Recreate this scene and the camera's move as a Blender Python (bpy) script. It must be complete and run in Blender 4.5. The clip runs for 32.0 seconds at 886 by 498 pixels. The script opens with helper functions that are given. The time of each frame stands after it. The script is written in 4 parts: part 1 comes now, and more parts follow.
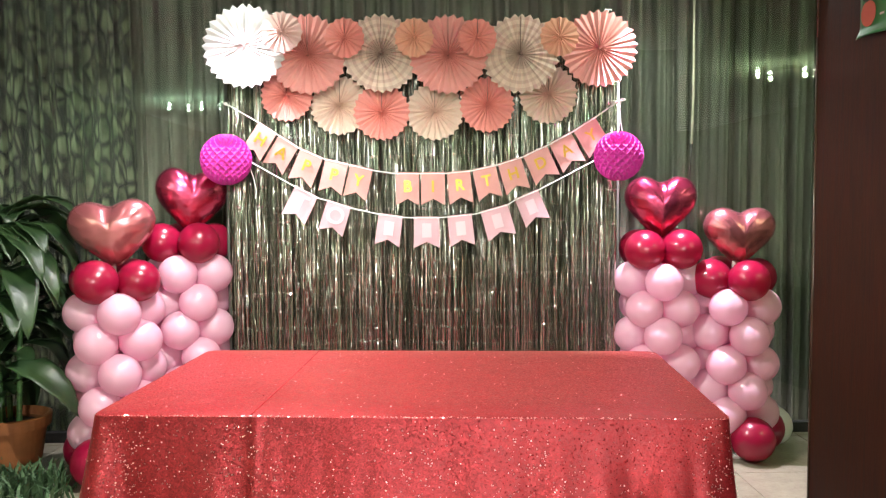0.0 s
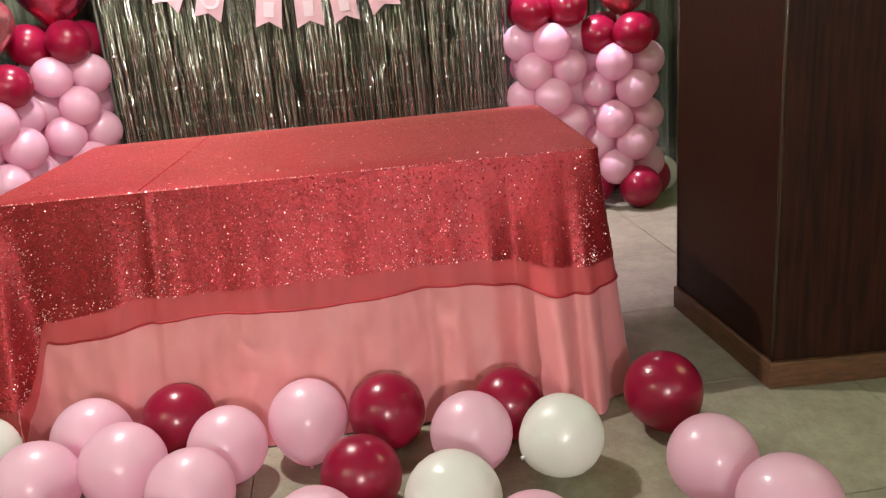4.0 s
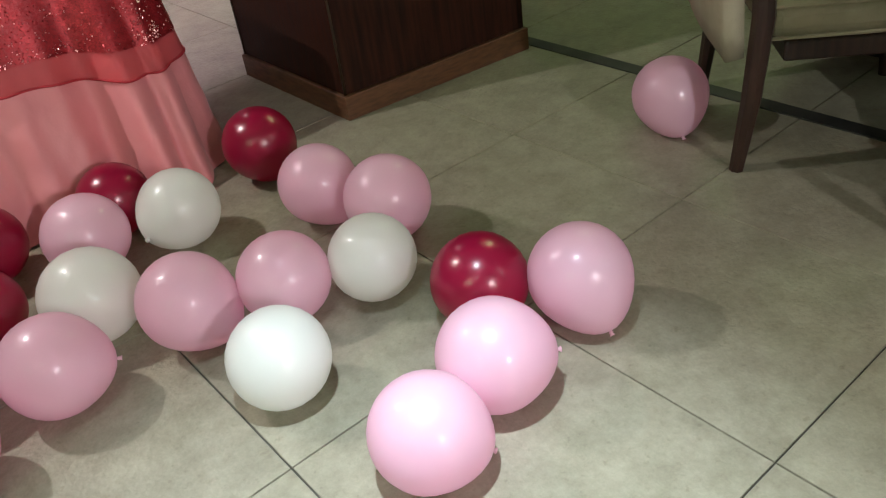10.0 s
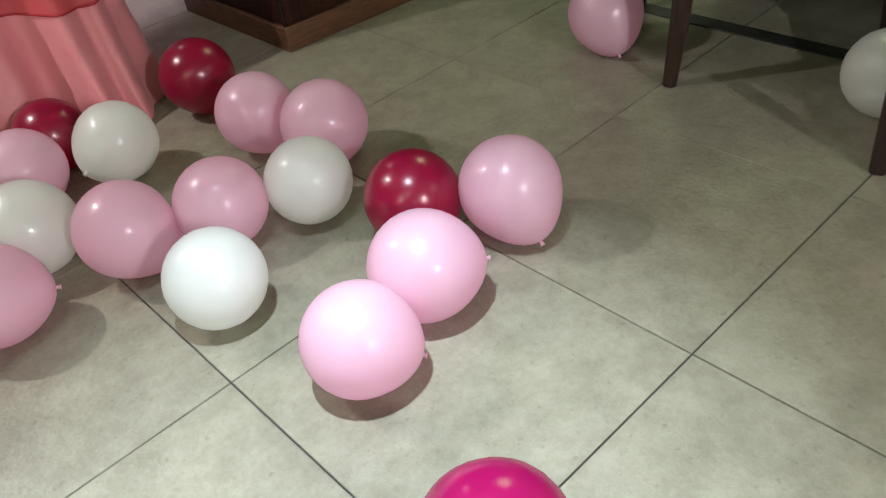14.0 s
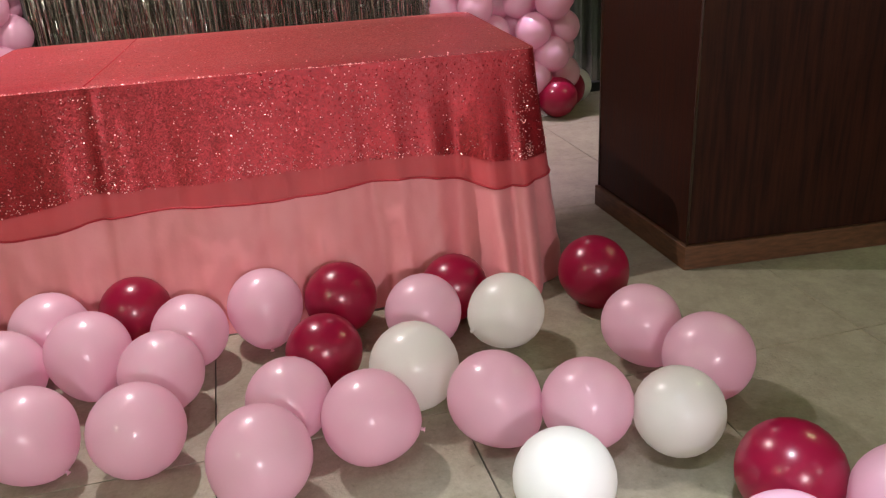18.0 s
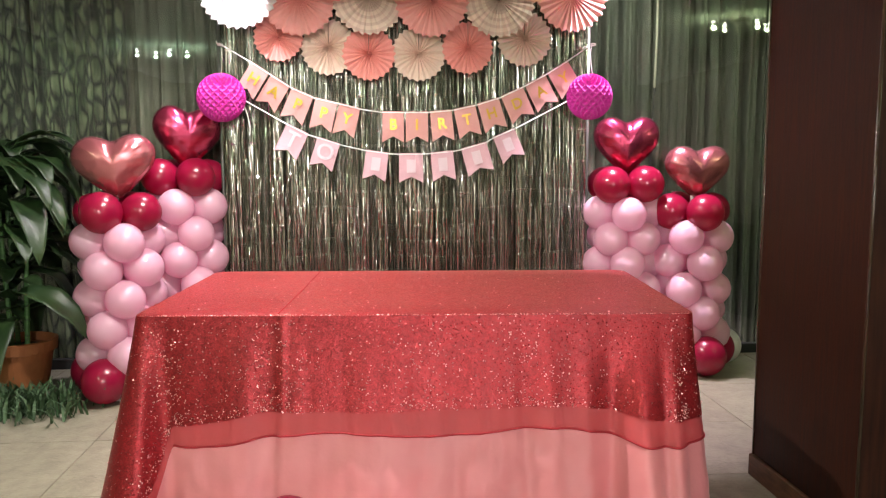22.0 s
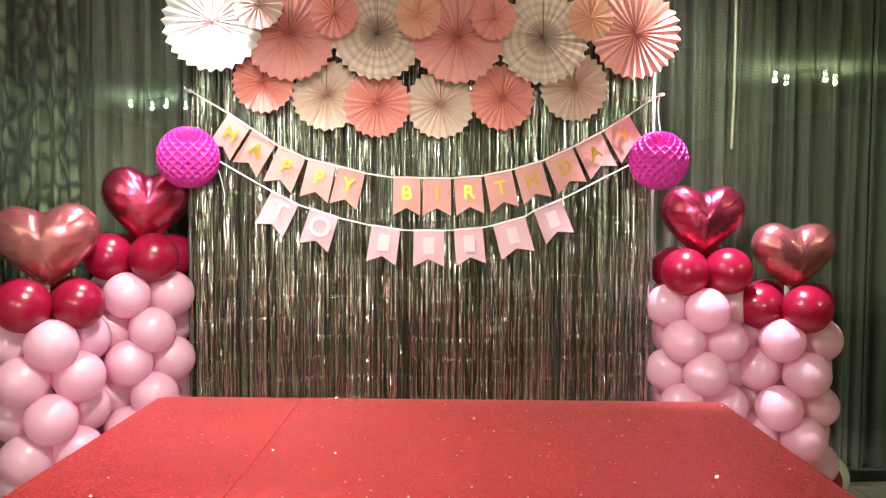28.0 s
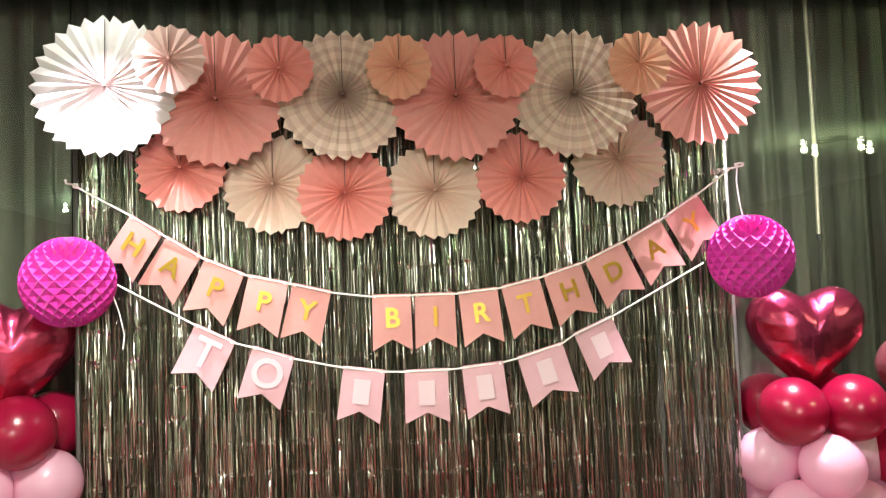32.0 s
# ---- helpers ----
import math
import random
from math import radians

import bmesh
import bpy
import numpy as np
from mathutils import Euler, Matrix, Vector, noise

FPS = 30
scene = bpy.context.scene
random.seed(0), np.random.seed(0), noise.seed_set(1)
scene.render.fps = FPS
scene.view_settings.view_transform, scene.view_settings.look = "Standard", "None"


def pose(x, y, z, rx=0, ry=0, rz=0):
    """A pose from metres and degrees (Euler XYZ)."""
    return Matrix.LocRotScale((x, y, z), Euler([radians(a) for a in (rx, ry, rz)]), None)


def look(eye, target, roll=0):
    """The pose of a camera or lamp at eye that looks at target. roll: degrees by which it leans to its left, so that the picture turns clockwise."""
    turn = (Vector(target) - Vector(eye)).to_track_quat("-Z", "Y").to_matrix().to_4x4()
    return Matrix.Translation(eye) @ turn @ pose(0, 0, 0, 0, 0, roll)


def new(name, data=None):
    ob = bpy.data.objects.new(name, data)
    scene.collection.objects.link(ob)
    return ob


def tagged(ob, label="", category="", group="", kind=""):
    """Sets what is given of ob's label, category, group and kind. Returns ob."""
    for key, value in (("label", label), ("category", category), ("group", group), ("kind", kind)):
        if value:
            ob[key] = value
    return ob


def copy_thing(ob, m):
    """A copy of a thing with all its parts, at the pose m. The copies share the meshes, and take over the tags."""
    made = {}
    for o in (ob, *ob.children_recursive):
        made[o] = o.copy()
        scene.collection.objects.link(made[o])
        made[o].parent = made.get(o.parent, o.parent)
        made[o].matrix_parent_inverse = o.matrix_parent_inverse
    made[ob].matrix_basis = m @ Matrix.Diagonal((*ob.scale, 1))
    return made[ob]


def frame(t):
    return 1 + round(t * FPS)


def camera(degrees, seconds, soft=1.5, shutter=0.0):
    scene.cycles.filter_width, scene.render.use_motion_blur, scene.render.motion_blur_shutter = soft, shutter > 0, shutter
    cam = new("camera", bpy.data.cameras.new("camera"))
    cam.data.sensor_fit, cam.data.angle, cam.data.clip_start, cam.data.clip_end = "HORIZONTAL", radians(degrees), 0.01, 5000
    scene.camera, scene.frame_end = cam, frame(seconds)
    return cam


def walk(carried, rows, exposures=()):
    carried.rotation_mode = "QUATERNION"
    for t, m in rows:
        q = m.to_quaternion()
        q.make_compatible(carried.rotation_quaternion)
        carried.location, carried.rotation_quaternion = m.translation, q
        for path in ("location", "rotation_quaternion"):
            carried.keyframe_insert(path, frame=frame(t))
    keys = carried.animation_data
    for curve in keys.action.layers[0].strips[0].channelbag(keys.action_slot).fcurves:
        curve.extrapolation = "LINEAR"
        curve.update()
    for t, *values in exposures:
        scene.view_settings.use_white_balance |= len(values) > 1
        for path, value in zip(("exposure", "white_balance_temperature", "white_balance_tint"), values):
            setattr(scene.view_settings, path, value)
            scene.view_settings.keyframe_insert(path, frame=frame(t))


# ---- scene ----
cam = camera(57.7, 32.0, 1.25)
PATH = [
    (0, (0.186, 0.09, 1.376), (0.239, 2.085, 1.254), -0.4),
    (0.5, (0.188, 0.097, 1.371), (0.273, 2.091, 1.245), -0.5),
    (1, (0.194, 0.106, 1.345), (0.317, 2.092, 1.146), -1),
    (1.5, (0.204, 0.105, 1.331), (0.346, 2.083, 1.07), -1.5),
    (2, (0.21, 0.085, 1.315), (0.407, 2.053, 1.015), -1.9),
    (2.5, (0.233, 0.069, 1.295), (0.522, 2.016, 0.942), -2.7),
    (3, (0.258, 0.053, 1.27), (0.538, 1.982, 0.823), -3.6),
    (3.5, (0.276, 0.014, 1.246), (0.53, 1.923, 0.707), -4),
    (4, (0.2919, -0.0056, 1.2335), (0.5099, 1.8892, 0.6276), -5.16),
    (4.5, (0.2849, -0.0273, 1.231), (0.4428, 1.8534, 0.5622), -5.41),
    (6.5, (0.0866, -0.0459, 1.22), (0.3745, 1.7201, 0.3265), -7.53),
    (7, (0.0914, -0.0344, 1.2109), (0.4964, 1.6914, 0.285), -7.56),
    (7.5, (0.0992, -0.0253, 1.195), (0.6333, 1.6482, 0.239), -7.02),
    (8, (0.1131, -0.0327, 1.1729), (0.7716, 1.5815, 0.1926), -6.93),
    (8.5, (0.1458, -0.0532, 1.1712), (0.8973, 1.4995, 0.159), -7.8),
    (9, (0.1744, -0.0787, 1.1644), (1.008, 1.4075, 0.1173), -8.28),
    (9.5, (0.1908, -0.1032, 1.1564), (1.1043, 1.3046, 0.0699), -8.46),
    (10, (0.1982, -0.1267, 1.1514), (1.1746, 1.2016, 0.0206), -8.35),
    (10.5, (0.2087, -0.1582, 1.1334), (1.2059, 1.0996, -0.0578), -8.83),
    (11, (0.2151, -0.1847, 1.1124), (1.2073, 1.0197, -0.1382), -9.12),
    (11.5, (0.2265, -0.2052, 1.0984), (1.2016, 0.9658, -0.1956), -9.4),
    (12, (0.229, -0.2267, 1.0844), (1.1929, 0.9198, -0.2389), -9.28),
    (12.5, (0.2274, -0.2352, 1.0774), (1.1832, 0.8948, -0.2663), -9.17),
    (13, (0.2288, -0.2407, 1.0854), (1.1835, 0.8819, -0.2667), -9.25),
    (13.5, (0.227, -0.2436, 1.0852), (1.2259, 0.8788, -0.2338), -9.49),
    (14, (0.2143, -0.2295, 1.106), (1.1773, 1.0068, -0.1368), -9.53),
    (14.5, (0.2075, -0.2123, 1.1215), (1.1174, 1.1194, -0.0576), -9.27),
    (16.5, (0.1638, -0.1510, 1.1525), (0.8510, 1.4105, 0.1086), -7.10),
    (17, (0.1521, -0.1425, 1.1573), (0.7703, 1.4877, 0.1775), -6.15),
    (17.5, (0.1312, -0.1519, 1.1885), (0.6523, 1.5637, 0.3023), -5.33),
    (18, (0.121, -0.1462, 1.1919), (0.5533, 1.6394, 0.4014), -3.54),
    (18.5, (0.11, -0.1466, 1.1988), (0.48, 1.6818, 0.4777), -2.94),
    (19, (0.1039, -0.1559, 1.2106), (0.4177, 1.7052, 0.549), -2.74),
    (19.5, (0.0824, -0.1542, 1.216), (0.3497, 1.735, 0.6169), -2.29),
    (20, (0.0728, -0.1575, 1.2124), (0.2988, 1.7619, 0.6948), -1.44),
    (20.5, (0.052, -0.167, 1.229), (0.25, 1.775, 0.791), -0.7),
    (21, (0.055, -0.19, 1.244), (0.227, 1.766, 0.866), -0.5),
    (21.5, (0.044, -0.186, 1.25), (0.208, 1.783, 0.94), -0.3),
    (22, (0.01, -0.234, 1.27), (0.176, 1.746, 1.041), -0.2),
    (22.5, (-0.015, -0.289, 1.29), (0.165, 1.698, 1.152), -0.2),
    (23, (-0.021, -0.314, 1.314), (0.172, 1.675, 1.24), -0.4),
    (23.5, (-0.021, -0.322, 1.323), (0.178, 1.667, 1.278), -0.5),
    (24, (-0.022, -0.329, 1.32), (0.177, 1.661, 1.281), -0.6),
    (24.5, (-0.013, -0.313, 1.317), (0.184, 1.677, 1.277), -0.6),
    (26.5, (-0.004, 0.179, 1.323), (0.178, 2.17, 1.276), -0.6),
    (27, (0.006, 0.36, 1.319), (0.187, 2.351, 1.269), -0.6),
    (27.5, (0.054, 0.562, 1.318), (0.199, 2.556, 1.254), 0.1),
    (28, (0.052, 0.775, 1.376), (0.178, 2.768, 1.278), 0.4),
    (28.5, (0.012, 0.984, 1.4), (0.195, 2.974, 1.324), -1),
    (29, (0.021, 1.199, 1.417), (0.207, 3.189, 1.367), -1.4),
    (29.5, (0.051, 1.369, 1.443), (0.185, 3.365, 1.423), -0.8),
    (30, (0.047, 1.527, 1.458), (0.178, 3.523, 1.482), -1),
    (30.5, (0.031, 1.654, 1.45), (0.184, 3.647, 1.526), -1.6),
    (31, (0.04, 1.76, 1.466), (0.215, 3.75, 1.563), -1.8),
    (31.5, (0.026, 1.829, 1.477), (0.232, 3.814, 1.603), -2.2),
    (32, (0.039, 1.856, 1.502), (0.232, 3.843, 1.624), -2.2),
]
EXPOSURES = [(0, 0.42, 6300, 5), (2, 0.27, 6400, 7), (4, -0.08, 6450, 11), (6.5, -0.34, 6500, 12), (9, -0.56, 6350, 12), (12, -0.57, 5950, 12), (13, -0.52, 5950, 12), (16.5, -0.64, 6450, 21), (19, -0.24, 6450, 24), (21, -0.1, 6450, 17), (24, 0.33, 6500, 5), (28, 0.24, 6600, 6), (30, 0.08, 6600, 6), (32, 0.04, 6650, 6)]
walk(cam, [(t, look(eye, target, roll)) for t, eye, target, roll in PATH], EXPOSURES)

# ---- world, lights ----
CEIL = 2.58
world = bpy.data.worlds.new("night_room")
scene.world = world
world.use_nodes = True
world.node_tree.nodes["Background"].inputs[0].default_value = (0.55, 0.62, 0.60, 1)
world.node_tree.nodes["Background"].inputs[1].default_value = 0.02

# recessed downlights: (x, y, watts, cone degrees, blend, colour)
DOWNLIGHTS = [
    (-0.722, 4.05, 128, 80, 0.5, (1.0, 0.9, 1.0)),
    (1.381, 4.155, 340, 62, 0.35, (1.0, 0.82, 1.0)),
    (-0.42, 2.85, 305, 152, 0.55, (1.0, 0.95, 0.88)),
    (0.48, 0.43, 660, 44, 1.0, (0.8, 0.94, 1.0)),
    # the remaining three are unseen, added as fill light
    (-0.9, -0.7, 50, 150, 0.9, (1.0, 0.97, 0.92)),
    (2.2, -1.4, 20, 130, 0.8, (1.0, 0.97, 0.92)),
    (3.6, 3.6, 5, 130, 0.8, (0.85, 1.0, 0.8)),
]
# clusters of four bulbs under the ceiling: (x, y, watts, colour)
# first two placed from reflections; last two unseen, added behind the camera for frontal light
CLUSTERS = [(-2.5, -0.45, 64, (0.6, 1.0, 0.62)), (3.55, 1.98, 44, (0.72, 1.0, 0.48)), (0.5, -4.3, 560, (1.0, 0.98, 0.96)), (3.2, -2.9, 50, (1.0, 0.97, 0.92))]

# ---- materials ----
def mat(name, colour, rough=0.5, metal=0.0, **more):
    m = bpy.data.materials.new(name)
    m.use_nodes = True
    b = m.node_tree.nodes["Principled BSDF"]
    b.inputs["Base Color"].default_value = (*colour, 1)
    b.inputs["Roughness"].default_value = rough
    b.inputs["Metallic"].default_value = metal
    for k, v in more.items():
        b.inputs[k.replace("_", " ")].default_value = v
    return m


def nodes(m):
    return m.node_tree.nodes, m.node_tree.links, m.node_tree.nodes["Principled BSDF"]


def vary(m, a, b, scale=6.0, detail=4.0, stretch=(1, 1, 1), bump=0.0, bump_scale=60.0, space="Object", rough=None, per_piece=0.0):
    """Mottles the base colour between a and b, with a fine bump."""
    n, l, p = nodes(m)
    tc = n.new("ShaderNodeTexCoord")
    mp = n.new("ShaderNodeMapping")
    mp.inputs["Scale"].default_value = stretch
    l.new(tc.outputs[space], mp.inputs["Vector"])
    if per_piece:
        oi = n.new("ShaderNodeObjectInfo")
        sh = n.new("ShaderNodeVectorMath")
        sh.operation = "SCALE"
        sh.inputs[0].default_value = (37.0, 19.0, 11.0)
        l.new(oi.outputs["Random"], sh.inputs["Scale"])
        l.new(sh.outputs[0], mp.inputs["Location"])
    t = n.new("ShaderNodeTexNoise")
    t.inputs["Scale"].default_value = scale
    t.inputs["Detail"].default_value = detail
    l.new(mp.outputs[0], t.inputs["Vector"])
    r = n.new("ShaderNodeValToRGB")
    r.color_ramp.elements[0].position, r.color_ramp.elements[1].position = 0.32, 0.68
    r.color_ramp.elements[0].color, r.color_ramp.elements[1].color = (*a, 1), (*b, 1)
    l.new(t.outputs["Fac"], r.inputs["Fac"])
    l.new(r.outputs["Color"], p.inputs["Base Color"])
    if rough:
        rr = n.new("ShaderNodeMapRange")
        rr.inputs["To Min"].default_value, rr.inputs["To Max"].default_value = rough
        l.new(t.outputs["Fac"], rr.inputs["Value"])
        l.new(rr.outputs[0], p.inputs["Roughness"])
    if bump:
        t2 = n.new("ShaderNodeTexNoise")
        t2.inputs["Scale"].default_value = bump_scale
        t2.inputs["Detail"].default_value = 5
        l.new(mp.outputs[0], t2.inputs["Vector"])
        bp = n.new("ShaderNodeBump")
        bp.inputs["Strength"].default_value = bump
        bp.inputs["Distance"].default_value = 0.004
        l.new(t2.outputs["Fac"], bp.inputs["Height"])
        l.new(bp.outputs[0], p.inputs["Normal"])
    return m


def see_through(m, share):
    """Thin skin or paper: a share of the light goes through and glows on the far side."""
    n, l, p = nodes(m)
    tr = n.new("ShaderNodeBsdfTranslucent")
    l.new(p.inputs["Base Color"].links[0].from_socket, tr.inputs["Color"])
    mix = n.new("ShaderNodeMixShader")
    mix.inputs[0].default_value = share
    l.new(p.outputs[0], mix.inputs[1])
    l.new(tr.outputs[0], mix.inputs[2])
    l.new(mix.outputs[0], n["Material Output"].inputs["Surface"])
    return m


def balloon_mat(name, colour, edge, rough=0.42):
    """Latex: the colour deepens a little in blotches; soft shine."""
    m = mat(name, colour, rough, 0.04, Specular_IOR_Level=0.6, Coat_Weight=0.6, Coat_Roughness=0.2, Coat_IOR=1.55)
    vary(m, colour, edge, 4.0, 2.0, bump=0.02, bump_scale=30)
    return see_through(m, 0.47)


M_TILE = vary(mat("stone_tile", (0.3, 0.28, 0.23), 0.42), (0.212, 0.193, 0.138), (0.335, 0.309, 0.228), 6.5, 14, bump=0.6, bump_scale=45, rough=(0.3, 0.5), per_piece=1)
n, l, p = nodes(M_TILE)
n["Noise Texture"].inputs["Roughness"].default_value = 0.8
n["Color Ramp"].color_ramp.elements[0].position, n["Color Ramp"].color_ramp.elements[1].position = 0.36, 0.62
co = n.new("ShaderNodeTexCoord")
oi = n.new("ShaderNodeObjectInfo")
ad = n.new("ShaderNodeVectorMath")
ad.operation = "ADD"
l.new(co.outputs["Object"], ad.inputs[0])
l.new(oi.outputs["Random"], ad.inputs[1])
sp = n.new("ShaderNodeTexNoise")
sp.inputs["Scale"].default_value, sp.inputs["Detail"].default_value = 34, 6
l.new(ad.outputs[0], sp.inputs["Vector"])
sr = n.new("ShaderNodeValToRGB")
sr.color_ramp.elements[0].position, sr.color_ramp.elements[1].position = 0.27, 0.37
sr.color_ramp.elements[0].color, sr.color_ramp.elements[1].color = (0.74, 0.72, 0.68, 1), (1, 1, 1, 1)
l.new(sp.outputs["Fac"], sr.inputs["Fac"])
mx = n.new("ShaderNodeMix")
mx.data_type, mx.blend_type = "RGBA", "MULTIPLY"
mx.inputs[0].default_value = 0.8
l.new(n["Color Ramp"].outputs["Color"], mx.inputs[6])
l.new(sr.outputs["Color"], mx.inputs[7])
l.new(mx.outputs[2], p.inputs["Base Color"])
M_GROUT = vary(mat("tile_grout", (0.06, 0.055, 0.045), 0.9), (0.035, 0.032, 0.026), (0.08, 0.072, 0.06), 12, 4)
M_CEIL = vary(mat("ceiling_paint", (0.62, 0.6, 0.56), 0.85), (0.56, 0.54, 0.5), (0.66, 0.64, 0.6), 1.2, 3)
M_WALL = vary(mat("room_paint", (0.32, 0.28, 0.22), 0.8), (0.22, 0.2, 0.15), (0.3, 0.27, 0.21), 1.5, 4)
M_VENEER = vary(mat("dark_veneer", (0.05, 0.02, 0.012), 0.38, 0, Specular_IOR_Level=0.17), (0.0135, 0.0042, 0.0022), (0.037, 0.0102, 0.0045), 5, 6, (14, 14, 0.8), bump=0.12, bump_scale=30, rough=(0.42, 0.6))
M_SKIRT = vary(mat("skirting_wood", (0.16, 0.07, 0.03), 0.45), (0.072, 0.031, 0.013), (0.15, 0.064, 0.027), 6, 6, (3, 3, 14), bump=0.15)
M_BEAD = vary(mat("corner_bead_wood", (0.16, 0.09, 0.04), 0.25, 0, Coat_Weight=0.5), (0.03, 0.014, 0.008), (0.05, 0.026, 0.013), 6, 4, (10, 10, 1))
# dark taupe that paints the shade in each fan's seam
M_SEAM_SHADE = mat("seam_shade", (0.13, 0.08, 0.065), 0.9)
M_DARKWOOD = vary(mat("chair_wood", (0.03, 0.014, 0.009), 0.4), (0.018, 0.009, 0.006), (0.045, 0.02, 0.013), 6, 5, (10, 10, 1), bump=0.1)
M_BEIGE = vary(mat("beige_upholstery", (0.36, 0.32, 0.22), 0.85), (0.3, 0.27, 0.18), (0.42, 0.37, 0.26), 9, 4, bump=0.35, bump_scale=220)
M_STRIP = vary(mat("threshold_strip", (0.03, 0.03, 0.025), 0.5), (0.02, 0.02, 0.018), (0.05, 0.047, 0.04), 8, 4)
M_SATIN = vary(mat("pink_satin", (0.82, 0.4, 0.39), 0.52, 0, Sheen_Weight=0.2, Sheen_Roughness=0.4), (0.73, 0.245, 0.26), (0.77, 0.295, 0.31), 5, 3, bump=0.5, bump_scale=6)
M_SATIN.node_tree.nodes["Bump"].inputs["Distance"].default_value = 0.018
M_GLASS = mat("window_glass", (1, 1, 1), 0.0, 0, Transmission_Weight=1.0, IOR=1.5)
M_WANDROD = vary(mat("pale_rod", (0.6, 0.57, 0.42), 0.3, 0.4), (0.34, 0.32, 0.23), (0.46, 0.43, 0.32), 20, 3)
M_SILVER = mat("silver_plastic", (0.14, 0.14, 0.125), 0.5, 0.6)
M_WHITE = mat("white_ribbon", (0.8, 0.78, 0.76), 0.6)
M_BLACK = mat("black_rubber", (0.015, 0.015, 0.015), 0.6)
M_GOLD = mat("gold_foil", (0.6, 0.37, 0.07), 0.38, 1.0)
M_CARD = vary(mat("pink_card", (0.78, 0.43, 0.44), 0.55), (0.55, 0.255, 0.235), (0.58, 0.285, 0.265), 18, 4, bump=0.06, bump_scale=160)
M_CARD2 = vary(mat("pale_pink_card", (0.8, 0.5, 0.58), 0.55), (0.57, 0.335, 0.375), (0.6, 0.365, 0.405), 18, 4, bump=0.06, bump_scale=160)
M_LETTER = mat("white_print", (0.64, 0.5, 0.54), 0.9)
M_TERRA = vary(mat("terracotta", (0.36, 0.15, 0.06), 0.7), (0.2, 0.068, 0.018), (0.29, 0.1, 0.028), 9, 5, bump=0.15)
M_SOIL = vary(mat("potting_soil", (0.03, 0.02, 0.014), 0.95), (0.018, 0.012, 0.009), (0.05, 0.035, 0.025), 40, 5, bump=0.8)
M_LEAF = vary(mat("dark_leaf", (0.035, 0.085, 0.025), 0.45, 0, Coat_Weight=0.15), (0.009, 0.026, 0.008), (0.028, 0.056, 0.017), 9, 4)
M_STEM = vary(mat("green_stem", (0.05, 0.14, 0.03), 0.6), (0.03, 0.08, 0.02), (0.08, 0.2, 0.05), 14, 4, (1, 1, 6))
M_GRASS = vary(mat("fern_green", (0.05, 0.1, 0.04), 0.7), (0.03, 0.07, 0.028), (0.08, 0.14, 0.06), 12, 3)
M_PINK = balloon_mat("pink_latex", (0.97, 0.63, 0.765), (0.96, 0.58, 0.735))
M_PALE = balloon_mat("pearl_pink_latex", (0.98, 0.7, 0.815), (0.97, 0.64, 0.775))
M_WHITEB = balloon_mat("white_latex", (0.95, 0.96, 0.92), (0.93, 0.94, 0.9))
M_RED = balloon_mat("burgundy_latex", (0.46, 0.009, 0.065), (0.39, 0.007, 0.053), 0.28)
M_MAGENTA = balloon_mat("magenta_latex", (0.58, 0.011, 0.165), (0.5, 0.009, 0.14), 0.2)
M_FOILRED = vary(mat("crimson_foil", (0.64, 0.09, 0.19), 0.26, 0.95), (0.52, 0.055, 0.13), (0.6, 0.08, 0.17), 5, 3, bump=0.7, bump_scale=8)
M_FOILRED.node_tree.nodes["Bump"].inputs["Distance"].default_value = 0.015
M_FOILROSE = vary(mat("rose_foil", (0.68, 0.25, 0.27), 0.27, 0.8), (0.5, 0.15, 0.17), (0.58, 0.19, 0.21), 5, 3, bump=0.7, bump_scale=8)
M_FOILROSE.node_tree.nodes["Bump"].inputs["Distance"].default_value = 0.015
M_TISSUE = mat("magenta_tissue", (0.58, 0.018, 0.33), 0.8, 0, Sheen_Weight=0.2)
M_BACKDROP = mat("night_outside", (0.01, 0.012, 0.011), 0.8)

# sequins: every small disc tilts its own way
M_SEQUIN = mat("red_sequins", (0.5, 0.028, 0.035), 0.42, 0.45, Sheen_Weight=0.3, Sheen_Roughness=0.3, Sheen_Tint=(1.0, 0.36, 0.28, 1.0))
n, l, p = nodes(M_SEQUIN)
tc = n.new("ShaderNodeTexCoord")
vo = n.new("ShaderNodeTexVoronoi")
vo.inputs["Scale"].default_value = 260
l.new(tc.outputs["Object"], vo.inputs["Vector"])
sub = n.new("ShaderNodeVectorMath")
sub.operation = "SUBTRACT"
sub.inputs[1].default_value = (0.5, 0.5, 0.32)
l.new(vo.outputs["Color"], sub.inputs[0])
sc = n.new("ShaderNodeVectorMath")
sc.operation = "SCALE"
sx = n.new("ShaderNodeSeparateColor")
l.new(vo.outputs["Color"], sx.inputs[0])
gt = n.new("ShaderNodeMath")
gt.operation = "GREATER_THAN"
gt.inputs[1].default_value = 0.95
l.new(sx.outputs[2], gt.inputs[0])
ma = n.new("ShaderNodeMath")
ma.operation = "MULTIPLY_ADD"
ma.inputs[1].default_value, ma.inputs[2].default_value = 0.8, 0.24
l.new(gt.outputs[0], ma.inputs[0])
l.new(ma.outputs[0], sc.inputs["Scale"])
l.new(sub.outputs[0], sc.inputs[0])
ge = n.new("ShaderNodeNewGeometry")
ad = n.new("ShaderNodeVectorMath")
ad.operation = "ADD"
l.new(ge.outputs["Normal"], ad.inputs[0])
l.new(sc.outputs[0], ad.inputs[1])
no = n.new("ShaderNodeVectorMath")
no.operation = "NORMALIZE"
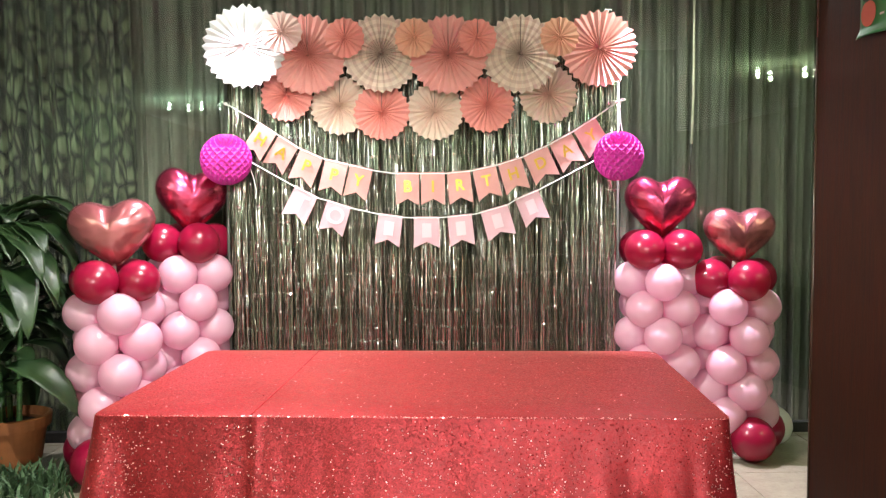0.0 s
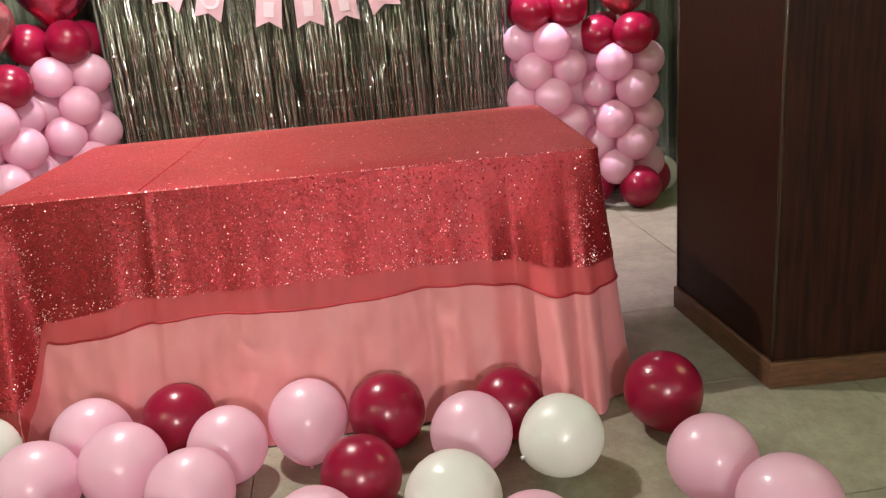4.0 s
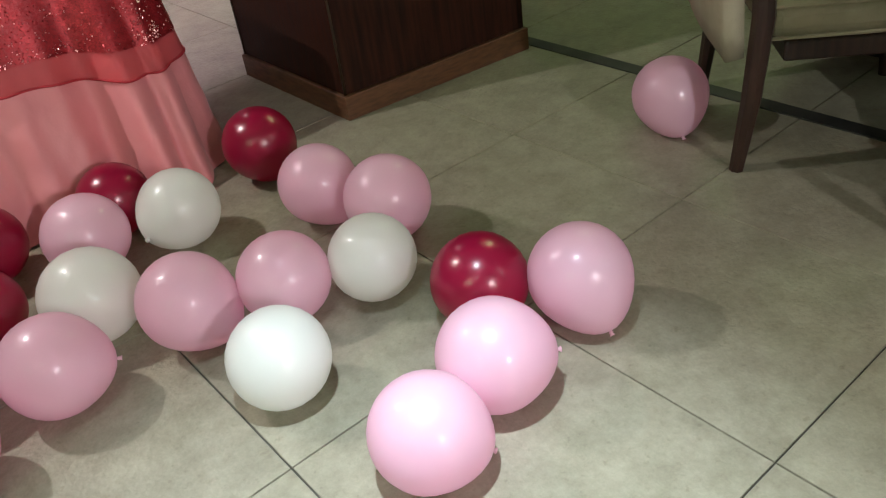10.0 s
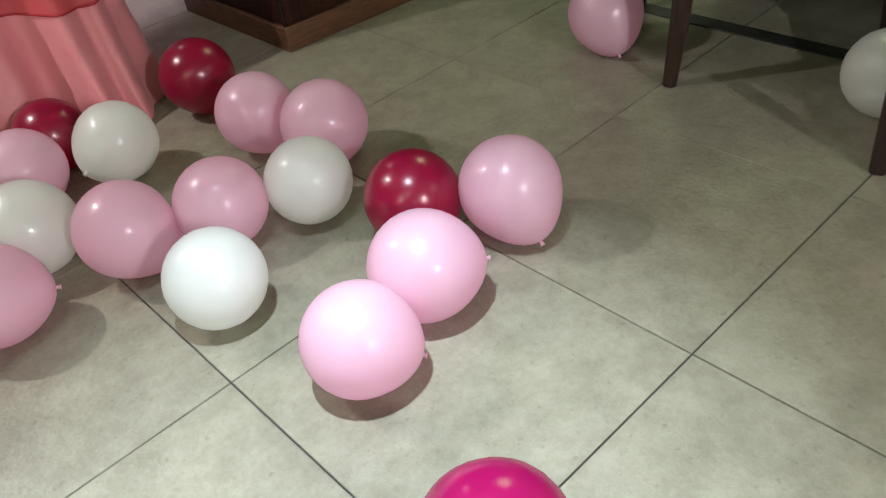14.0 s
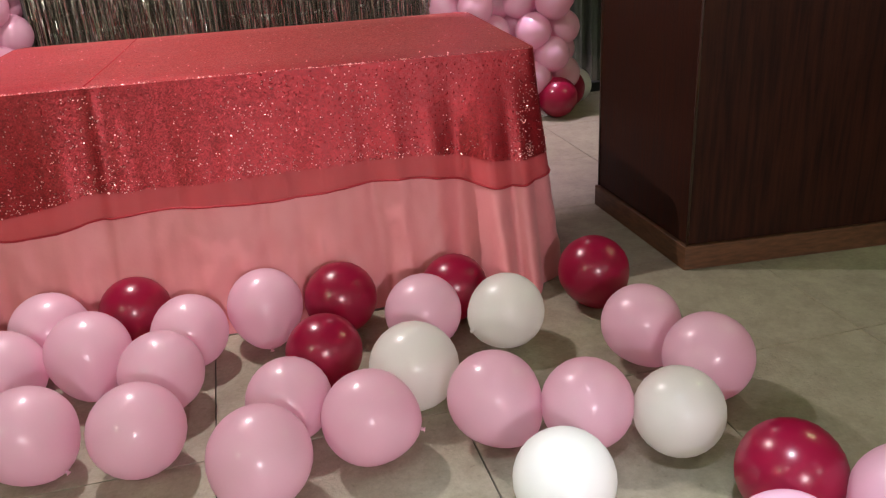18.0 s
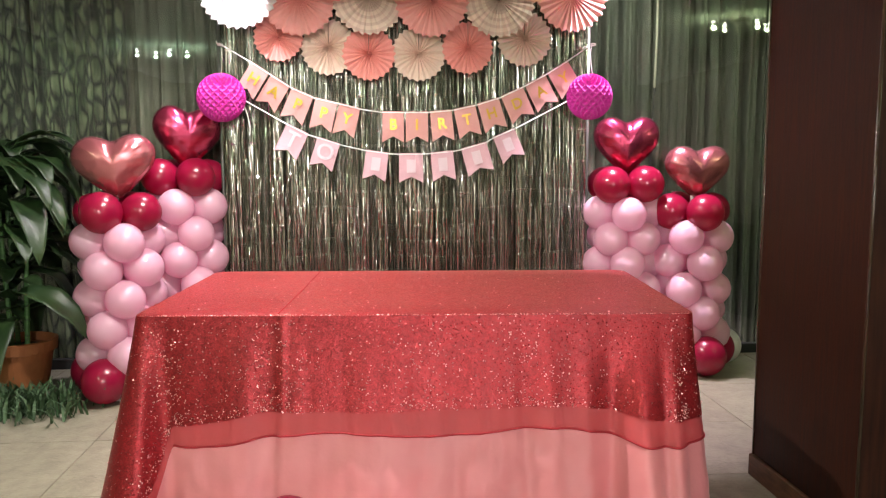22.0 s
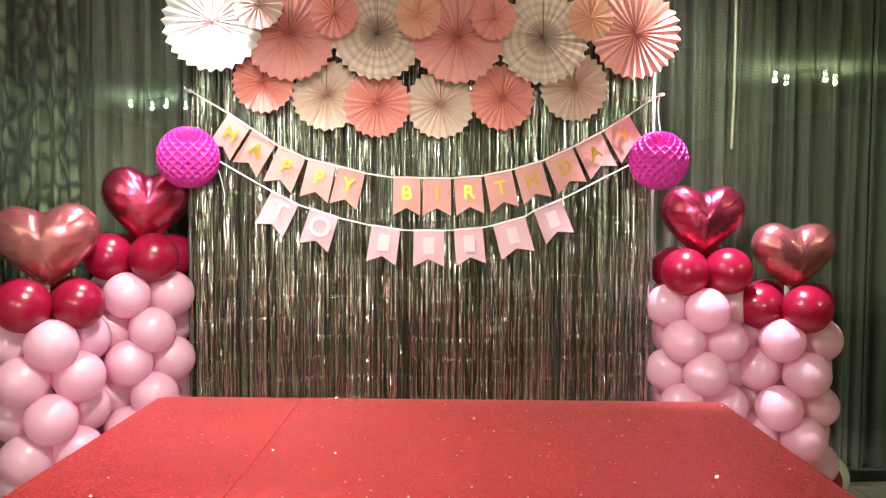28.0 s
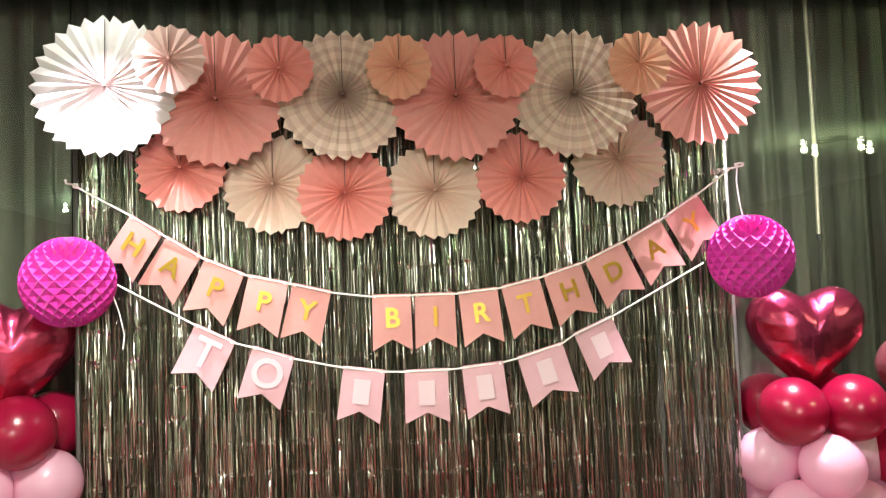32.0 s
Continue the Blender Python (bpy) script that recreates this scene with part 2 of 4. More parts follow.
l.new(ad.outputs[0], no.inputs[0])
l.new(no.outputs[0], p.inputs["Normal"])
nz = n.new("ShaderNodeTexNoise")
nz.inputs["Scale"].default_value = 5
l.new(tc.outputs["Object"], nz.inputs["Vector"])
ra = n.new("ShaderNodeValToRGB")
ra.color_ramp.elements[0].color, ra.color_ramp.elements[1].color = (0.3, 0.014, 0.02, 1), (0.38, 0.02, 0.028, 1)
l.new(nz.outputs["Fac"], ra.inputs["Fac"])
# some discs are dull and deep red, others bright; patches of flattened discs at hand size
pn = n.new("ShaderNodeTexNoise")
pn.inputs["Scale"].default_value, pn.inputs["Detail"].default_value = 38, 5
l.new(tc.outputs["Object"], pn.inputs["Vector"])
mr = n.new("ShaderNodeMapRange")
mr.inputs["From Min"].default_value, mr.inputs["From Max"].default_value = 0.3, 0.7
mr.inputs["To Min"].default_value, mr.inputs["To Max"].default_value = 0.85, 1.12
l.new(pn.outputs["Fac"], mr.inputs["Value"])
mc = n.new("ShaderNodeMapRange")
mc.inputs["To Min"].default_value, mc.inputs["To Max"].default_value = 0.72, 1.28
l.new(sx.outputs[0], mc.inputs["Value"])
mm = n.new("ShaderNodeMath")
mm.operation = "MULTIPLY"
l.new(mr.outputs[0], mm.inputs[0])
l.new(mc.outputs[0], mm.inputs[1])
mv = n.new("ShaderNodeVectorMath")
mv.operation = "SCALE"
l.new(ra.outputs["Color"], mv.inputs[0])
l.new(mm.outputs[0], mv.inputs["Scale"])
l.new(mv.outputs[0], p.inputs["Base Color"])

# chiffon border under the sequins: half see-through
M_CHIFFON = mat("red_chiffon", (0.68, 0.055, 0.065), 0.7, 0, Alpha=0.55)

# metallic fringe
M_FRINGE = mat("silver_fringe", (0.49, 0.49, 0.42), 0.23, 1.0)

# lighter, smoother copy of the foil, puts glints on the creases
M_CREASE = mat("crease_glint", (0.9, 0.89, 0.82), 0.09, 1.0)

# sheer drapes: thin grey voile
M_VOILE = vary(mat("grey_voile", (0.1, 0.1, 0.08), 0.85), (0.044, 0.049, 0.032), (0.076, 0.082, 0.055), 3, 4, (1, 1, 0.3), bump=0.2, bump_scale=300)
# printed drape: dark upright bamboo leaves on a pale ground
M_PRINT = mat("printed_drape", (0.3, 0.3, 0.24), 0.85)
n, l, p = nodes(M_PRINT)
tc = n.new("ShaderNodeTexCoord")
mp = n.new("ShaderNodeMapping")
mp.inputs["Scale"].default_value = (30, 3, 8)
l.new(tc.outputs["Object"], mp.inputs["Vector"])
t1 = n.new("ShaderNodeTexVoronoi")
t1.feature = "DISTANCE_TO_EDGE"
t1.inputs["Scale"].default_value = 1.0
l.new(mp.outputs[0], t1.inputs["Vector"])
ra = n.new("ShaderNodeValToRGB")
ra.color_ramp.elements[0].position, ra.color_ramp.elements[1].position = 0.05, 0.24
ra.color_ramp.elements[0].color, ra.color_ramp.elements[1].color = (0.004, 0.007, 0.004, 1), (0.13, 0.15, 0.085, 1)
l.new(t1.outputs["Distance"], ra.inputs["Fac"])
t2 = n.new("ShaderNodeTexNoise")
t2.inputs["Scale"].default_value, t2.inputs["Detail"].default_value = 0.7, 3
l.new(mp.outputs[0], t2.inputs["Vector"])
r2 = n.new("ShaderNodeValToRGB")
r2.color_ramp.elements[0].position, r2.color_ramp.elements[1].position = 0.38, 0.6
r2.color_ramp.elements[0].color, r2.color_ramp.elements[1].color = (0.22, 0.28, 0.24, 1), (1, 1, 1, 1)
l.new(t2.outputs["Fac"], r2.inputs["Fac"])
mx = n.new("ShaderNodeMix")
mx.data_type, mx.blend_type = "RGBA", "MULTIPLY"
mx.inputs[0].default_value = 1.0
l.new(ra.outputs["Color"], mx.inputs[6])
l.new(r2.outputs["Color"], mx.inputs[7])
l.new(mx.outputs[2], p.inputs["Base Color"])


def glow(name, colour, strength):
    m = mat(name, colour, 0.4)
    b = m.node_tree.nodes["Principled BSDF"]
    b.inputs["Emission Color"].default_value = (*colour, 1)
    b.inputs["Emission Strength"].default_value = strength
    return m


M_LAMP = glow("lamp_face", (1.0, 0.95, 0.86), 14)


def paper(name, a, b=None):
    """Tissue paper of a rosette, shade painted in about the hub; with b, printed in rings of the two colours, darker at
    the hub.
    """
    m = mat(name, a, 0.75)
    n, l, p = nodes(m)
    tc = n.new("ShaderNodeTexCoord")
    t = n.new("ShaderNodeTexNoise")
    t.inputs["Scale"].default_value = 30
    l.new(tc.outputs["Object"], t.inputs["Vector"])
    mix = n.new("ShaderNodeMix")
    mix.data_type = "RGBA"
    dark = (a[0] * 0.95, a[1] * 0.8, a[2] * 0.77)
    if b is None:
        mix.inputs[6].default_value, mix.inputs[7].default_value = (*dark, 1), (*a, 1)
        # the pleats' own shade put into the colour, deeper towards the hub
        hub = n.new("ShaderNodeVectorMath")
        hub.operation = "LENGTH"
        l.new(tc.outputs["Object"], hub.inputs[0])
        hub_shade = n.new("ShaderNodeMapRange")
        hub_shade.inputs["From Max"].default_value = 0.13
        hub_shade.inputs["To Min"].default_value, hub_shade.inputs["To Max"].default_value = -0.6, 0.4
        l.new(hub.outputs["Value"], hub_shade.inputs["Value"])
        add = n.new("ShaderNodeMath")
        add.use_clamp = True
        l.new(hub_shade.outputs[0], add.inputs[0])
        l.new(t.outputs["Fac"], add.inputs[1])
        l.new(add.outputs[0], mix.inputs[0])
    else:
        ln = n.new("ShaderNodeVectorMath")
        ln.operation = "LENGTH"
        fl = n.new("ShaderNodeVectorMath")
        fl.operation = "MULTIPLY"
        fl.inputs[1].default_value = (1, 0, 1)
        l.new(tc.outputs["Object"], fl.inputs[0])
        l.new(fl.outputs[0], ln.inputs[0])
        ra = n.new("ShaderNodeValToRGB")
        ra.color_ramp.interpolation = "CONSTANT"
        e = ra.color_ramp.elements
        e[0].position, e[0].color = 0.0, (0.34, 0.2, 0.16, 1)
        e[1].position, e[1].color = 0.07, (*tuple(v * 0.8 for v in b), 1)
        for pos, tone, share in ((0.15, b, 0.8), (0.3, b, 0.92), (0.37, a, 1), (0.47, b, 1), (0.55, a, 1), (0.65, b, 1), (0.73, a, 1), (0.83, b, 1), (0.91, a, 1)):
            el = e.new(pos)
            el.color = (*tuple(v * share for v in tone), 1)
        mu = n.new("ShaderNodeMath")
        mu.operation = "MULTIPLY"
        mu.inputs[1].default_value = 1 / 0.21
        l.new(ln.outputs["Value"], mu.inputs[0])
        l.new(mu.outputs[0], ra.inputs["Fac"])
        l.new(ra.outputs["Color"], mix.inputs[6])
        mix.inputs[7].default_value = (*a, 1)
        mix.inputs[0].default_value = 0.25
    l.new(mix.outputs[2], p.inputs["Base Color"])
    return see_through(m, 0.2)


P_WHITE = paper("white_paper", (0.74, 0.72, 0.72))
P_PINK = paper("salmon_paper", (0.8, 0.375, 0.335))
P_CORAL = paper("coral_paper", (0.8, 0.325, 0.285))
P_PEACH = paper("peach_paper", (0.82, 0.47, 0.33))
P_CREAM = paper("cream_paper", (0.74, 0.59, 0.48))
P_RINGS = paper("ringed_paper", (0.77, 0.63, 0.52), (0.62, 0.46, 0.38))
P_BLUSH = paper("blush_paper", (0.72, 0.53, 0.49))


# ---- mesh helpers ----
def part(name, bm, material, parent=None, label="", smooth=False):
    me = bpy.data.meshes.new(name)
    bm.to_mesh(me)
    bm.free()
    me.materials.append(material)
    if smooth:
        for f in me.polygons:
            f.use_smooth = True
    ob = new(name, me)
    if parent:
        ob.parent = parent
    if label:
        tagged(ob, label)
    return ob


def thing(name, m, label, category, group="", kind=""):
    ob = new(name)
    ob.empty_display_size = 0.05
    ob.matrix_basis = m
    return tagged(ob, label, category, group, kind)


def add_box(bm, x0, x1, y0, y1, z0, z1, bevel=0.0):
    r = bmesh.ops.create_cube(bm, size=1.0)
    for v in r["verts"]:
        v.co = Vector((x0 + (v.co.x + 0.5) * (x1 - x0), y0 + (v.co.y + 0.5) * (y1 - y0), z0 + (v.co.z + 0.5) * (z1 - z0)))
    if bevel:
        es = list({e for v in r["verts"] for e in v.link_edges})
        bmesh.ops.bevel(bm, geom=es, offset=bevel, segments=2, affect="EDGES", profile=0.5)
    return r["verts"]


def box(x0, x1, y0, y1, z0, z1, bevel=0.0):
    bm = bmesh.new()
    add_box(bm, x0, x1, y0, y1, z0, z1, bevel)
    return bm


def tube(points, radius, sides=6, taper=None):
    """A round bar along points."""
    bm = bmesh.new()
    pts = [Vector(q) for q in points]
    rings = []
    for i, q in enumerate(pts):
        d = (pts[min(i + 1, len(pts) - 1)] - pts[max(i - 1, 0)]).normalized()
        u = d.orthogonal().normalized() if i == 0 else (u - d * u.dot(d)).normalized()
        v = d.cross(u)
        r = radius * (taper[i] if taper else 1)
        rings.append([bm.verts.new(q + r * (math.cos(a) * u + math.sin(a) * v)) for a in [2 * math.pi * k / sides for k in range(sides)]])
    for a, b in zip(rings, rings[1:]):
        for k in range(sides):
            bm.faces.new((a[k], a[(k + 1) % sides], b[(k + 1) % sides], b[k]))
    bm.faces.new(rings[0][::-1])
    bm.faces.new(rings[-1])
    return bm


def lathe(profile, sides=32):
    """Turns (r, z) pairs about z."""
    bm = bmesh.new()
    rings = []
    for r, z in profile:
        rings.append([bm.verts.new((r * math.cos(2 * math.pi * k / sides), r * math.sin(2 * math.pi * k / sides), z)) for k in range(sides)])
    for a, b in zip(rings, rings[1:]):
        for k in range(sides):
            bm.faces.new((a[k], a[(k + 1) % sides], b[(k + 1) % sides], b[k]))
    bm.faces.new(rings[0][::-1])
    bm.faces.new(rings[-1])
    return bm


def sheet(fn, nu, nv):
    """A grid of fn(u, v), u and v from 0 to 1."""
    bm = bmesh.new()
    g = [[bm.verts.new(fn(i / nu, j / nv)) for j in range(nv + 1)] for i in range(nu + 1)]
    for i in range(nu):
        for j in range(nv):
            bm.faces.new((g[i][j], g[i + 1][j], g[i + 1][j + 1], g[i][j + 1]))
    return bm


def solid(bm, thickness):
    bm.normal_update()
    bmesh.ops.solidify(bm, geom=bm.faces[:], thickness=thickness)
    return bm


# ---- structure ----
X0, X1, Y0, Y1 = -3.6, 5.2, -5.2, 4.70
floor = part("floor", box(X0, X1, Y0, 5.1, -0.12, -0.006), M_GROUT)
tagged(floor, "large square beige stone floor tiles with dark joints", "floor", kind="structure")
POCKET = 2.98  # the drapes hang from a deeper pocket along the glass
slab = bmesh.new()
for b in ((X0, X1, Y0, 4.6, CEIL, CEIL + 0.12), (X0, X1, 4.6, 4.64, CEIL, POCKET), (X0, X1, 4.6, 5.1, POCKET, POCKET + 0.12)):
    piece = bpy.data.meshes.new("piece")
    pb = box(*b)
    pb.to_mesh(piece)
    pb.free()
    slab.from_mesh(piece)
    bpy.data.meshes.remove(piece)
ceiling = part("ceiling", slab, M_CEIL)
tagged(ceiling, "plain off-white painted ceiling with recessed downlights", "ceiling", kind="structure")
for nm, b in (("wall_south", (X0, X1, Y0 - 0.12, Y0, 0, CEIL)), ("wall_west", (X0 - 0.12, X0, Y0, 5.1, 0, POCKET)), ("wall_east", (X1, X1 + 0.12, Y0, 5.1, 0, POCKET)), ("wall_north", (X0, X1, 5.1, 5.22, 0, POCKET))):
    w = part(nm, box(*b), M_WALL if nm != "wall_north" else M_BACKDROP)
    tagged(w, "plain painted wall of the restaurant room" if nm != "wall_north" else "dark night outside behind the drapes", "wall", kind="structure")

# the square column with its skirting
PX0, PX1, PY0, PY1 = 1.487, 2.285, 2.05, 2.76
SKEW = 0.075  # front corner pulled forward to fit the camera's view
pillar = thing("pillar", pose(0, 0, 0), "square pillar clad in dark brown wood veneer with lighter skirting", "pillar", kind="structure")


def shaft(inset, z0, z1):
    """The pillar's four-sided plan, its front running out by SKEW towards the tables to fit the view."""
    bm = box(PX0 + inset, PX1 - inset, PY0 + inset, PY1 - inset, z0, z1)
    for v in bm.verts:
        if v.co.y < (PY0 + PY1) / 2 and v.co.x > (PX0 + PX1) / 2:
            v.co.y -= SKEW
    bmesh.ops.bevel(bm, geom=bm.edges[:], offset=0.003, segments=2, affect="EDGES", profile=0.5)
    return bm


part("cladding", shaft(0.012, 0.087, CEIL - 0.002), M_VENEER, pillar)
for cx, cy in ((PX0 + 0.013, PY0 + 0.013), (PX0 + 0.013, PY1 - 0.013)):
    for z0, z1 in ((0.088, 1.9), (1.905, CEIL - 0.003)):
        part("corner_bead", tube([(cx, cy, z0), (cx, cy, z1)], 0.006, 8), M_BEAD, pillar, "thin glossy wooden corner bead", smooth=True)
part("skirting", shaft(0.0, 0, 0.085), M_SKIRT, pillar, "reddish brown wooden skirting board")

strip = part("threshold_strip", box(2.31, 2.37, -1.5, 2.06, -0.004, 0.004, 0.001), M_STRIP)
tagged(strip, "dark metal joint strip across the tiled floor", "strip", kind="structure")


# glazing: three panes with thin posts, low dark sill
def glazing():
    for i, (a, b) in enumerate(((-3.58, -0.95), (-0.95, 2.45), (2.45, 5.18))):
        w = thing("window_%d" % (i + 1), pose(0, 0, 0), "tall glass pane in front of drapes at night", "window", kind="structure")
        pane = part("pane", box(a + 0.004, b - 0.004, Y1, Y1 + 0.01, 0.06, POCKET - 0.002), M_GLASS, w)
        pane.visible_shadow = False
        part("bottom_rail", box(a, b, Y1 - 0.02, Y1 + 0.03, 0.0, 0.06, 0.003), M_BLACK, w)


glazing()


def drape(x0, x1, y, z0, z1, folds, depth, seed):
    rnd = random.Random(seed)
    ph = [rnd.uniform(0, 6.28) for _ in range(4)]

    def fn(u, v):
        x = x0 + u * (x1 - x0)
        w = folds * u * 2 * math.pi
        q = math.sin(w + 0.9 * math.sin(w * 0.31 + ph[0]) + ph[1] + 0.12 * math.sin(3 * v + ph[2]))
        s = -math.tanh(2.4 * q + 0.5) + 0.3 * math.sin(2.3 * w + ph[2]) * math.sin(0.7 * w)
        return (x + 0.006 * math.sin(w * 1.7 + v * 2 + ph[3]), y + depth * s * (0.75 + 0.25 * v) + 0.01 * math.sin(5 * v + w * 0.2), z0 + v * (z1 - z0))

    return sheet(fn, folds * 18, 12)


for nm, x0, x1, y, folds, depth, m_, lab in (
    ("printed_curtain", -3.5, -1.46, 4.83, 26, 0.03, M_PRINT, "floor-length drape printed with dark bamboo leaves"),
    ("sheer_curtain", -1.50, 1.95, 4.88, 30, 0.04, M_VOILE, "grey-green pleated sheer curtain hanging behind glass"),
    ("sheer_curtain", 1.9, 5.1, 4.86, 28, 0.04, M_VOILE, "grey-green pleated sheer curtain hanging behind glass"),
):
    c = part(nm, drape(x0, x1, y, 0.02, POCKET - 0.003, folds, depth, len(nm) + int(x1 * 10)), m_, smooth=True)
    tagged(c, lab, "curtain", "curtains behind the glass")

wand = thing("curtain_wand", pose(1.77, 4.775, 0), "thin pale curtain wand with a dark end cap and cord", "curtain wand")
part("rod", tube([(0, 0, POCKET - 0.002), (0.003, 0, 2.0), (-0.004, 0, 1.69)], 0.0075, 8), M_WANDROD, wand)
part("end_cap", tube([(-0.004, 0, 1.692), (-0.0042, 0, 1.668)], 0.009, 8), M_BLACK, wand, "black end cap")
part("cord", tube([(-0.0042, 0, 1.67), (-0.012, 0.002, 1.5), (-0.016, 0.003, 1.3), (-0.014, 0.002, 1.1), (-0.018, 0.002, 0.92)], 0.0028, 6), M_BLACK, wand, "thin dark pull cord")


# ---- lamps ----
def downlight(x, y, watts, cone, blend, colour):
    d = thing("downlight", pose(x, y, CEIL), "small round recessed ceiling downlight, lit", "ceiling light", "ceiling downlights")
    part("trim_ring", lathe([(0.038, -0.001), (0.05, -0.001), (0.052, -0.006), (0.046, -0.010), (0.038, -0.006)], 24), M_WHITE, d)
    part("lens", lathe([(0.0005, -0.016), (0.015, -0.0145), (0.028, -0.010), (0.037, -0.004), (0.0005, -0.003)], 24), M_LAMP, d, "glowing lamp face")
    la = bpy.data.lights.new("downlight", "SPOT")
    la.energy, la.spot_size, la.spot_blend, la.shadow_soft_size, la.color = watts, radians(cone), blend, 0.022, colour
    o = new("downlight_lamp", la)
    o.matrix_basis = pose(x, y, CEIL - 0.02)
    if y > 4:
        # the wide spill round a narrow beam
        sp = bpy.data.lights.new("downlight_spill", "SPOT")
        sp.energy, sp.spot_size, sp.spot_blend, sp.shadow_soft_size, sp.color = 0.08 * watts, radians(168), 0.6, 0.022, (0.93, 1.0, 0.93)
        o = new("downlight_spill", sp)
        o.matrix_basis = pose(x, y, CEIL - 0.02)


for row in DOWNLIGHTS:
    downlight(*row)


def cluster(x, y, watts, colour):
    t = thing("ceiling_lamp", pose(x, y, CEIL), "ceiling lamp with four bare glowing bulbs", "ceiling light", "bulb clusters")
    part("rose", lathe([(0.06, -0.001), (0.06, -0.02), (0.02, -0.03), (0.0005, -0.03)], 20), M_DARKWOOD, t)
    for k, (dx, dy) in enumerate(((-0.3, 0.03), (-0.12, -0.13), (0.1, 0.1), (0.27, -0.06))):
        part("arm", tube([(0, 0, -0.02), (dx * 0.6, dy * 0.6, -0.03), (dx, dy, -0.025)], 0.006, 6), M_DARKWOOD, t)
        bulb = part("bulb", lathe([(0.0005, -0.07), (0.012, -0.066), (0.02, -0.052), (0.02, -0.042), (0.01, -0.025), (0.0005, -0.025)], 14), M_LAMP, t, "glowing bulb", smooth=True)
        bulb.matrix_basis = pose(dx, dy, 0)
        if abs(x) > 2 or k == 0:
            la = bpy.data.lights.new("cluster", "POINT")
            la.energy, la.shadow_soft_size, la.color = watts / (4 if abs(x) > 2 else 1), 0.022 if abs(x) > 2 else 0.06, colour
            o = new("cluster_lamp", la)
            o.matrix_basis = pose(x + dx, y + dy, CEIL - 0.1)


for row in CLUSTERS:
    cluster(*row)


# ---- silver fringe curtain ----
def fringe(x0, x1, y, z0, z1, count, seed):
    """Narrow foil strips: bunched, twisted, with sharp creases where the packet was folded."""
    rnd = random.Random(seed)
    vs, fs, folded = [], [], []
    group, turn, left = 0.0, 0.0, 0
    folds = [z1 - 0.092 * k - 0.03 for k in range(22)]
    for i in range(count):
        if left <= 0:
            left = rnd.randint(5, 22)
            group, turn = rnd.uniform(-0.018, 0.018), rnd.gauss(0, 0.75)
            skip = rnd.random() < 0.36
        left -= 1
        x = x0 + (x1 - x0) * (i + rnd.random()) / count
        yy = y + group + rnd.uniform(-0.008, 0.008)
        base = turn + rnd.gauss(0, 0.45)
        a = base
        w = rnd.uniform(0.0004, 0.0009) if skip else rnd.uniform(0.0012, 0.0027)
        zb = z0 + rnd.uniform(-0.01, 0.02)
        levels = [z1 + (zb - z1) * j / 44 for j in range(45)]
        kinks = {}
        for f in folds:
            if rnd.random() < 0.36:
                zf = f + rnd.gauss(0, 0.004) + 0.012 * math.sin(x * 5 + f * 3)
                for d, b in ((0.007, 0.0), (0.0, rnd.choice((-1, 1)) * rnd.uniform(0.0003, 0.007)), (-0.007, 0.0)):
                    levels.append(zf + d)
                    kinks[zf + d] = b
        dx = dy = 0.0
        first = True
        for z in sorted(levels, reverse=True):
            if z > z1 or z < zb:
                continue
            if z not in kinks:
                a = base + (a - base) * 0.9 + (rnd.gauss(0, 0.12) if rnd.random() < 0.9 else rnd.gauss(0, 0.7))
                dx = dx * 0.97 + rnd.gauss(0, 0.0006)
                dy = dy * 0.86 + rnd.gauss(0, 0.0026)
            cx, cy = w * math.cos(a), w * math.sin(a)
            yk = yy + dy + kinks.get(z, 0.0)
            vs += [(x + dx - cx, yk - cy, z), (x + dx + cx, yk + cy, z)]
            if not first:
                k = len(vs) - 4
                fs.append((k, k + 1, k + 3, k + 2))
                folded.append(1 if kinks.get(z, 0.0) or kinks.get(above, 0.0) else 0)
            first, above = False, z
    me = bpy.data.meshes.new("foil_fringe")
    me.from_pydata(vs, [], fs)
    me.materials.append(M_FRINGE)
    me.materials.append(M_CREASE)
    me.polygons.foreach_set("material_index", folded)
    return me


for x0, x1, sd in ((-0.835, 0.205, 3), (0.195, 1.238, 8)):
    f = thing("fringe_curtain", pose(0, 0, 0), "silver metallic foil fringe curtain hung on the glass", "fringe curtain", "foil fringe curtains")
    part("header", box(x0, x1, 4.412, 4.415, 2.2, 2.26), M_FRINGE, f, "shiny foil header strip")
    s_ = new("foil_fringe", fringe(x0, x1, 4.42, 0.16, 2.2, 950, sd))
    s_.parent = f
    tagged(s_, kind="stuff")


# ---- backdrop stand ----
stand = thing("backdrop_stand", pose(0, 0, 0), "slim white metal backdrop stand holding the fringe", "stand")
for x in (-0.85, 1.252):
    part("pole", tube([(x, 4.44, 0.02), (x, 4.44, 2.23)], 0.009, 10), M_SILVER, stand, "slim upright pole", smooth=True)
    part("foot", box(x - 0.03, x + 0.03, 4.2, 4.62, 0.0, 0.02, 0.004), M_SILVER, stand)
part("crossbar", tube([(-0.86, 4.44, 2.235), (1.262, 4.44, 2.235)], 0.009, 10), M_SILVER, stand, smooth=True)


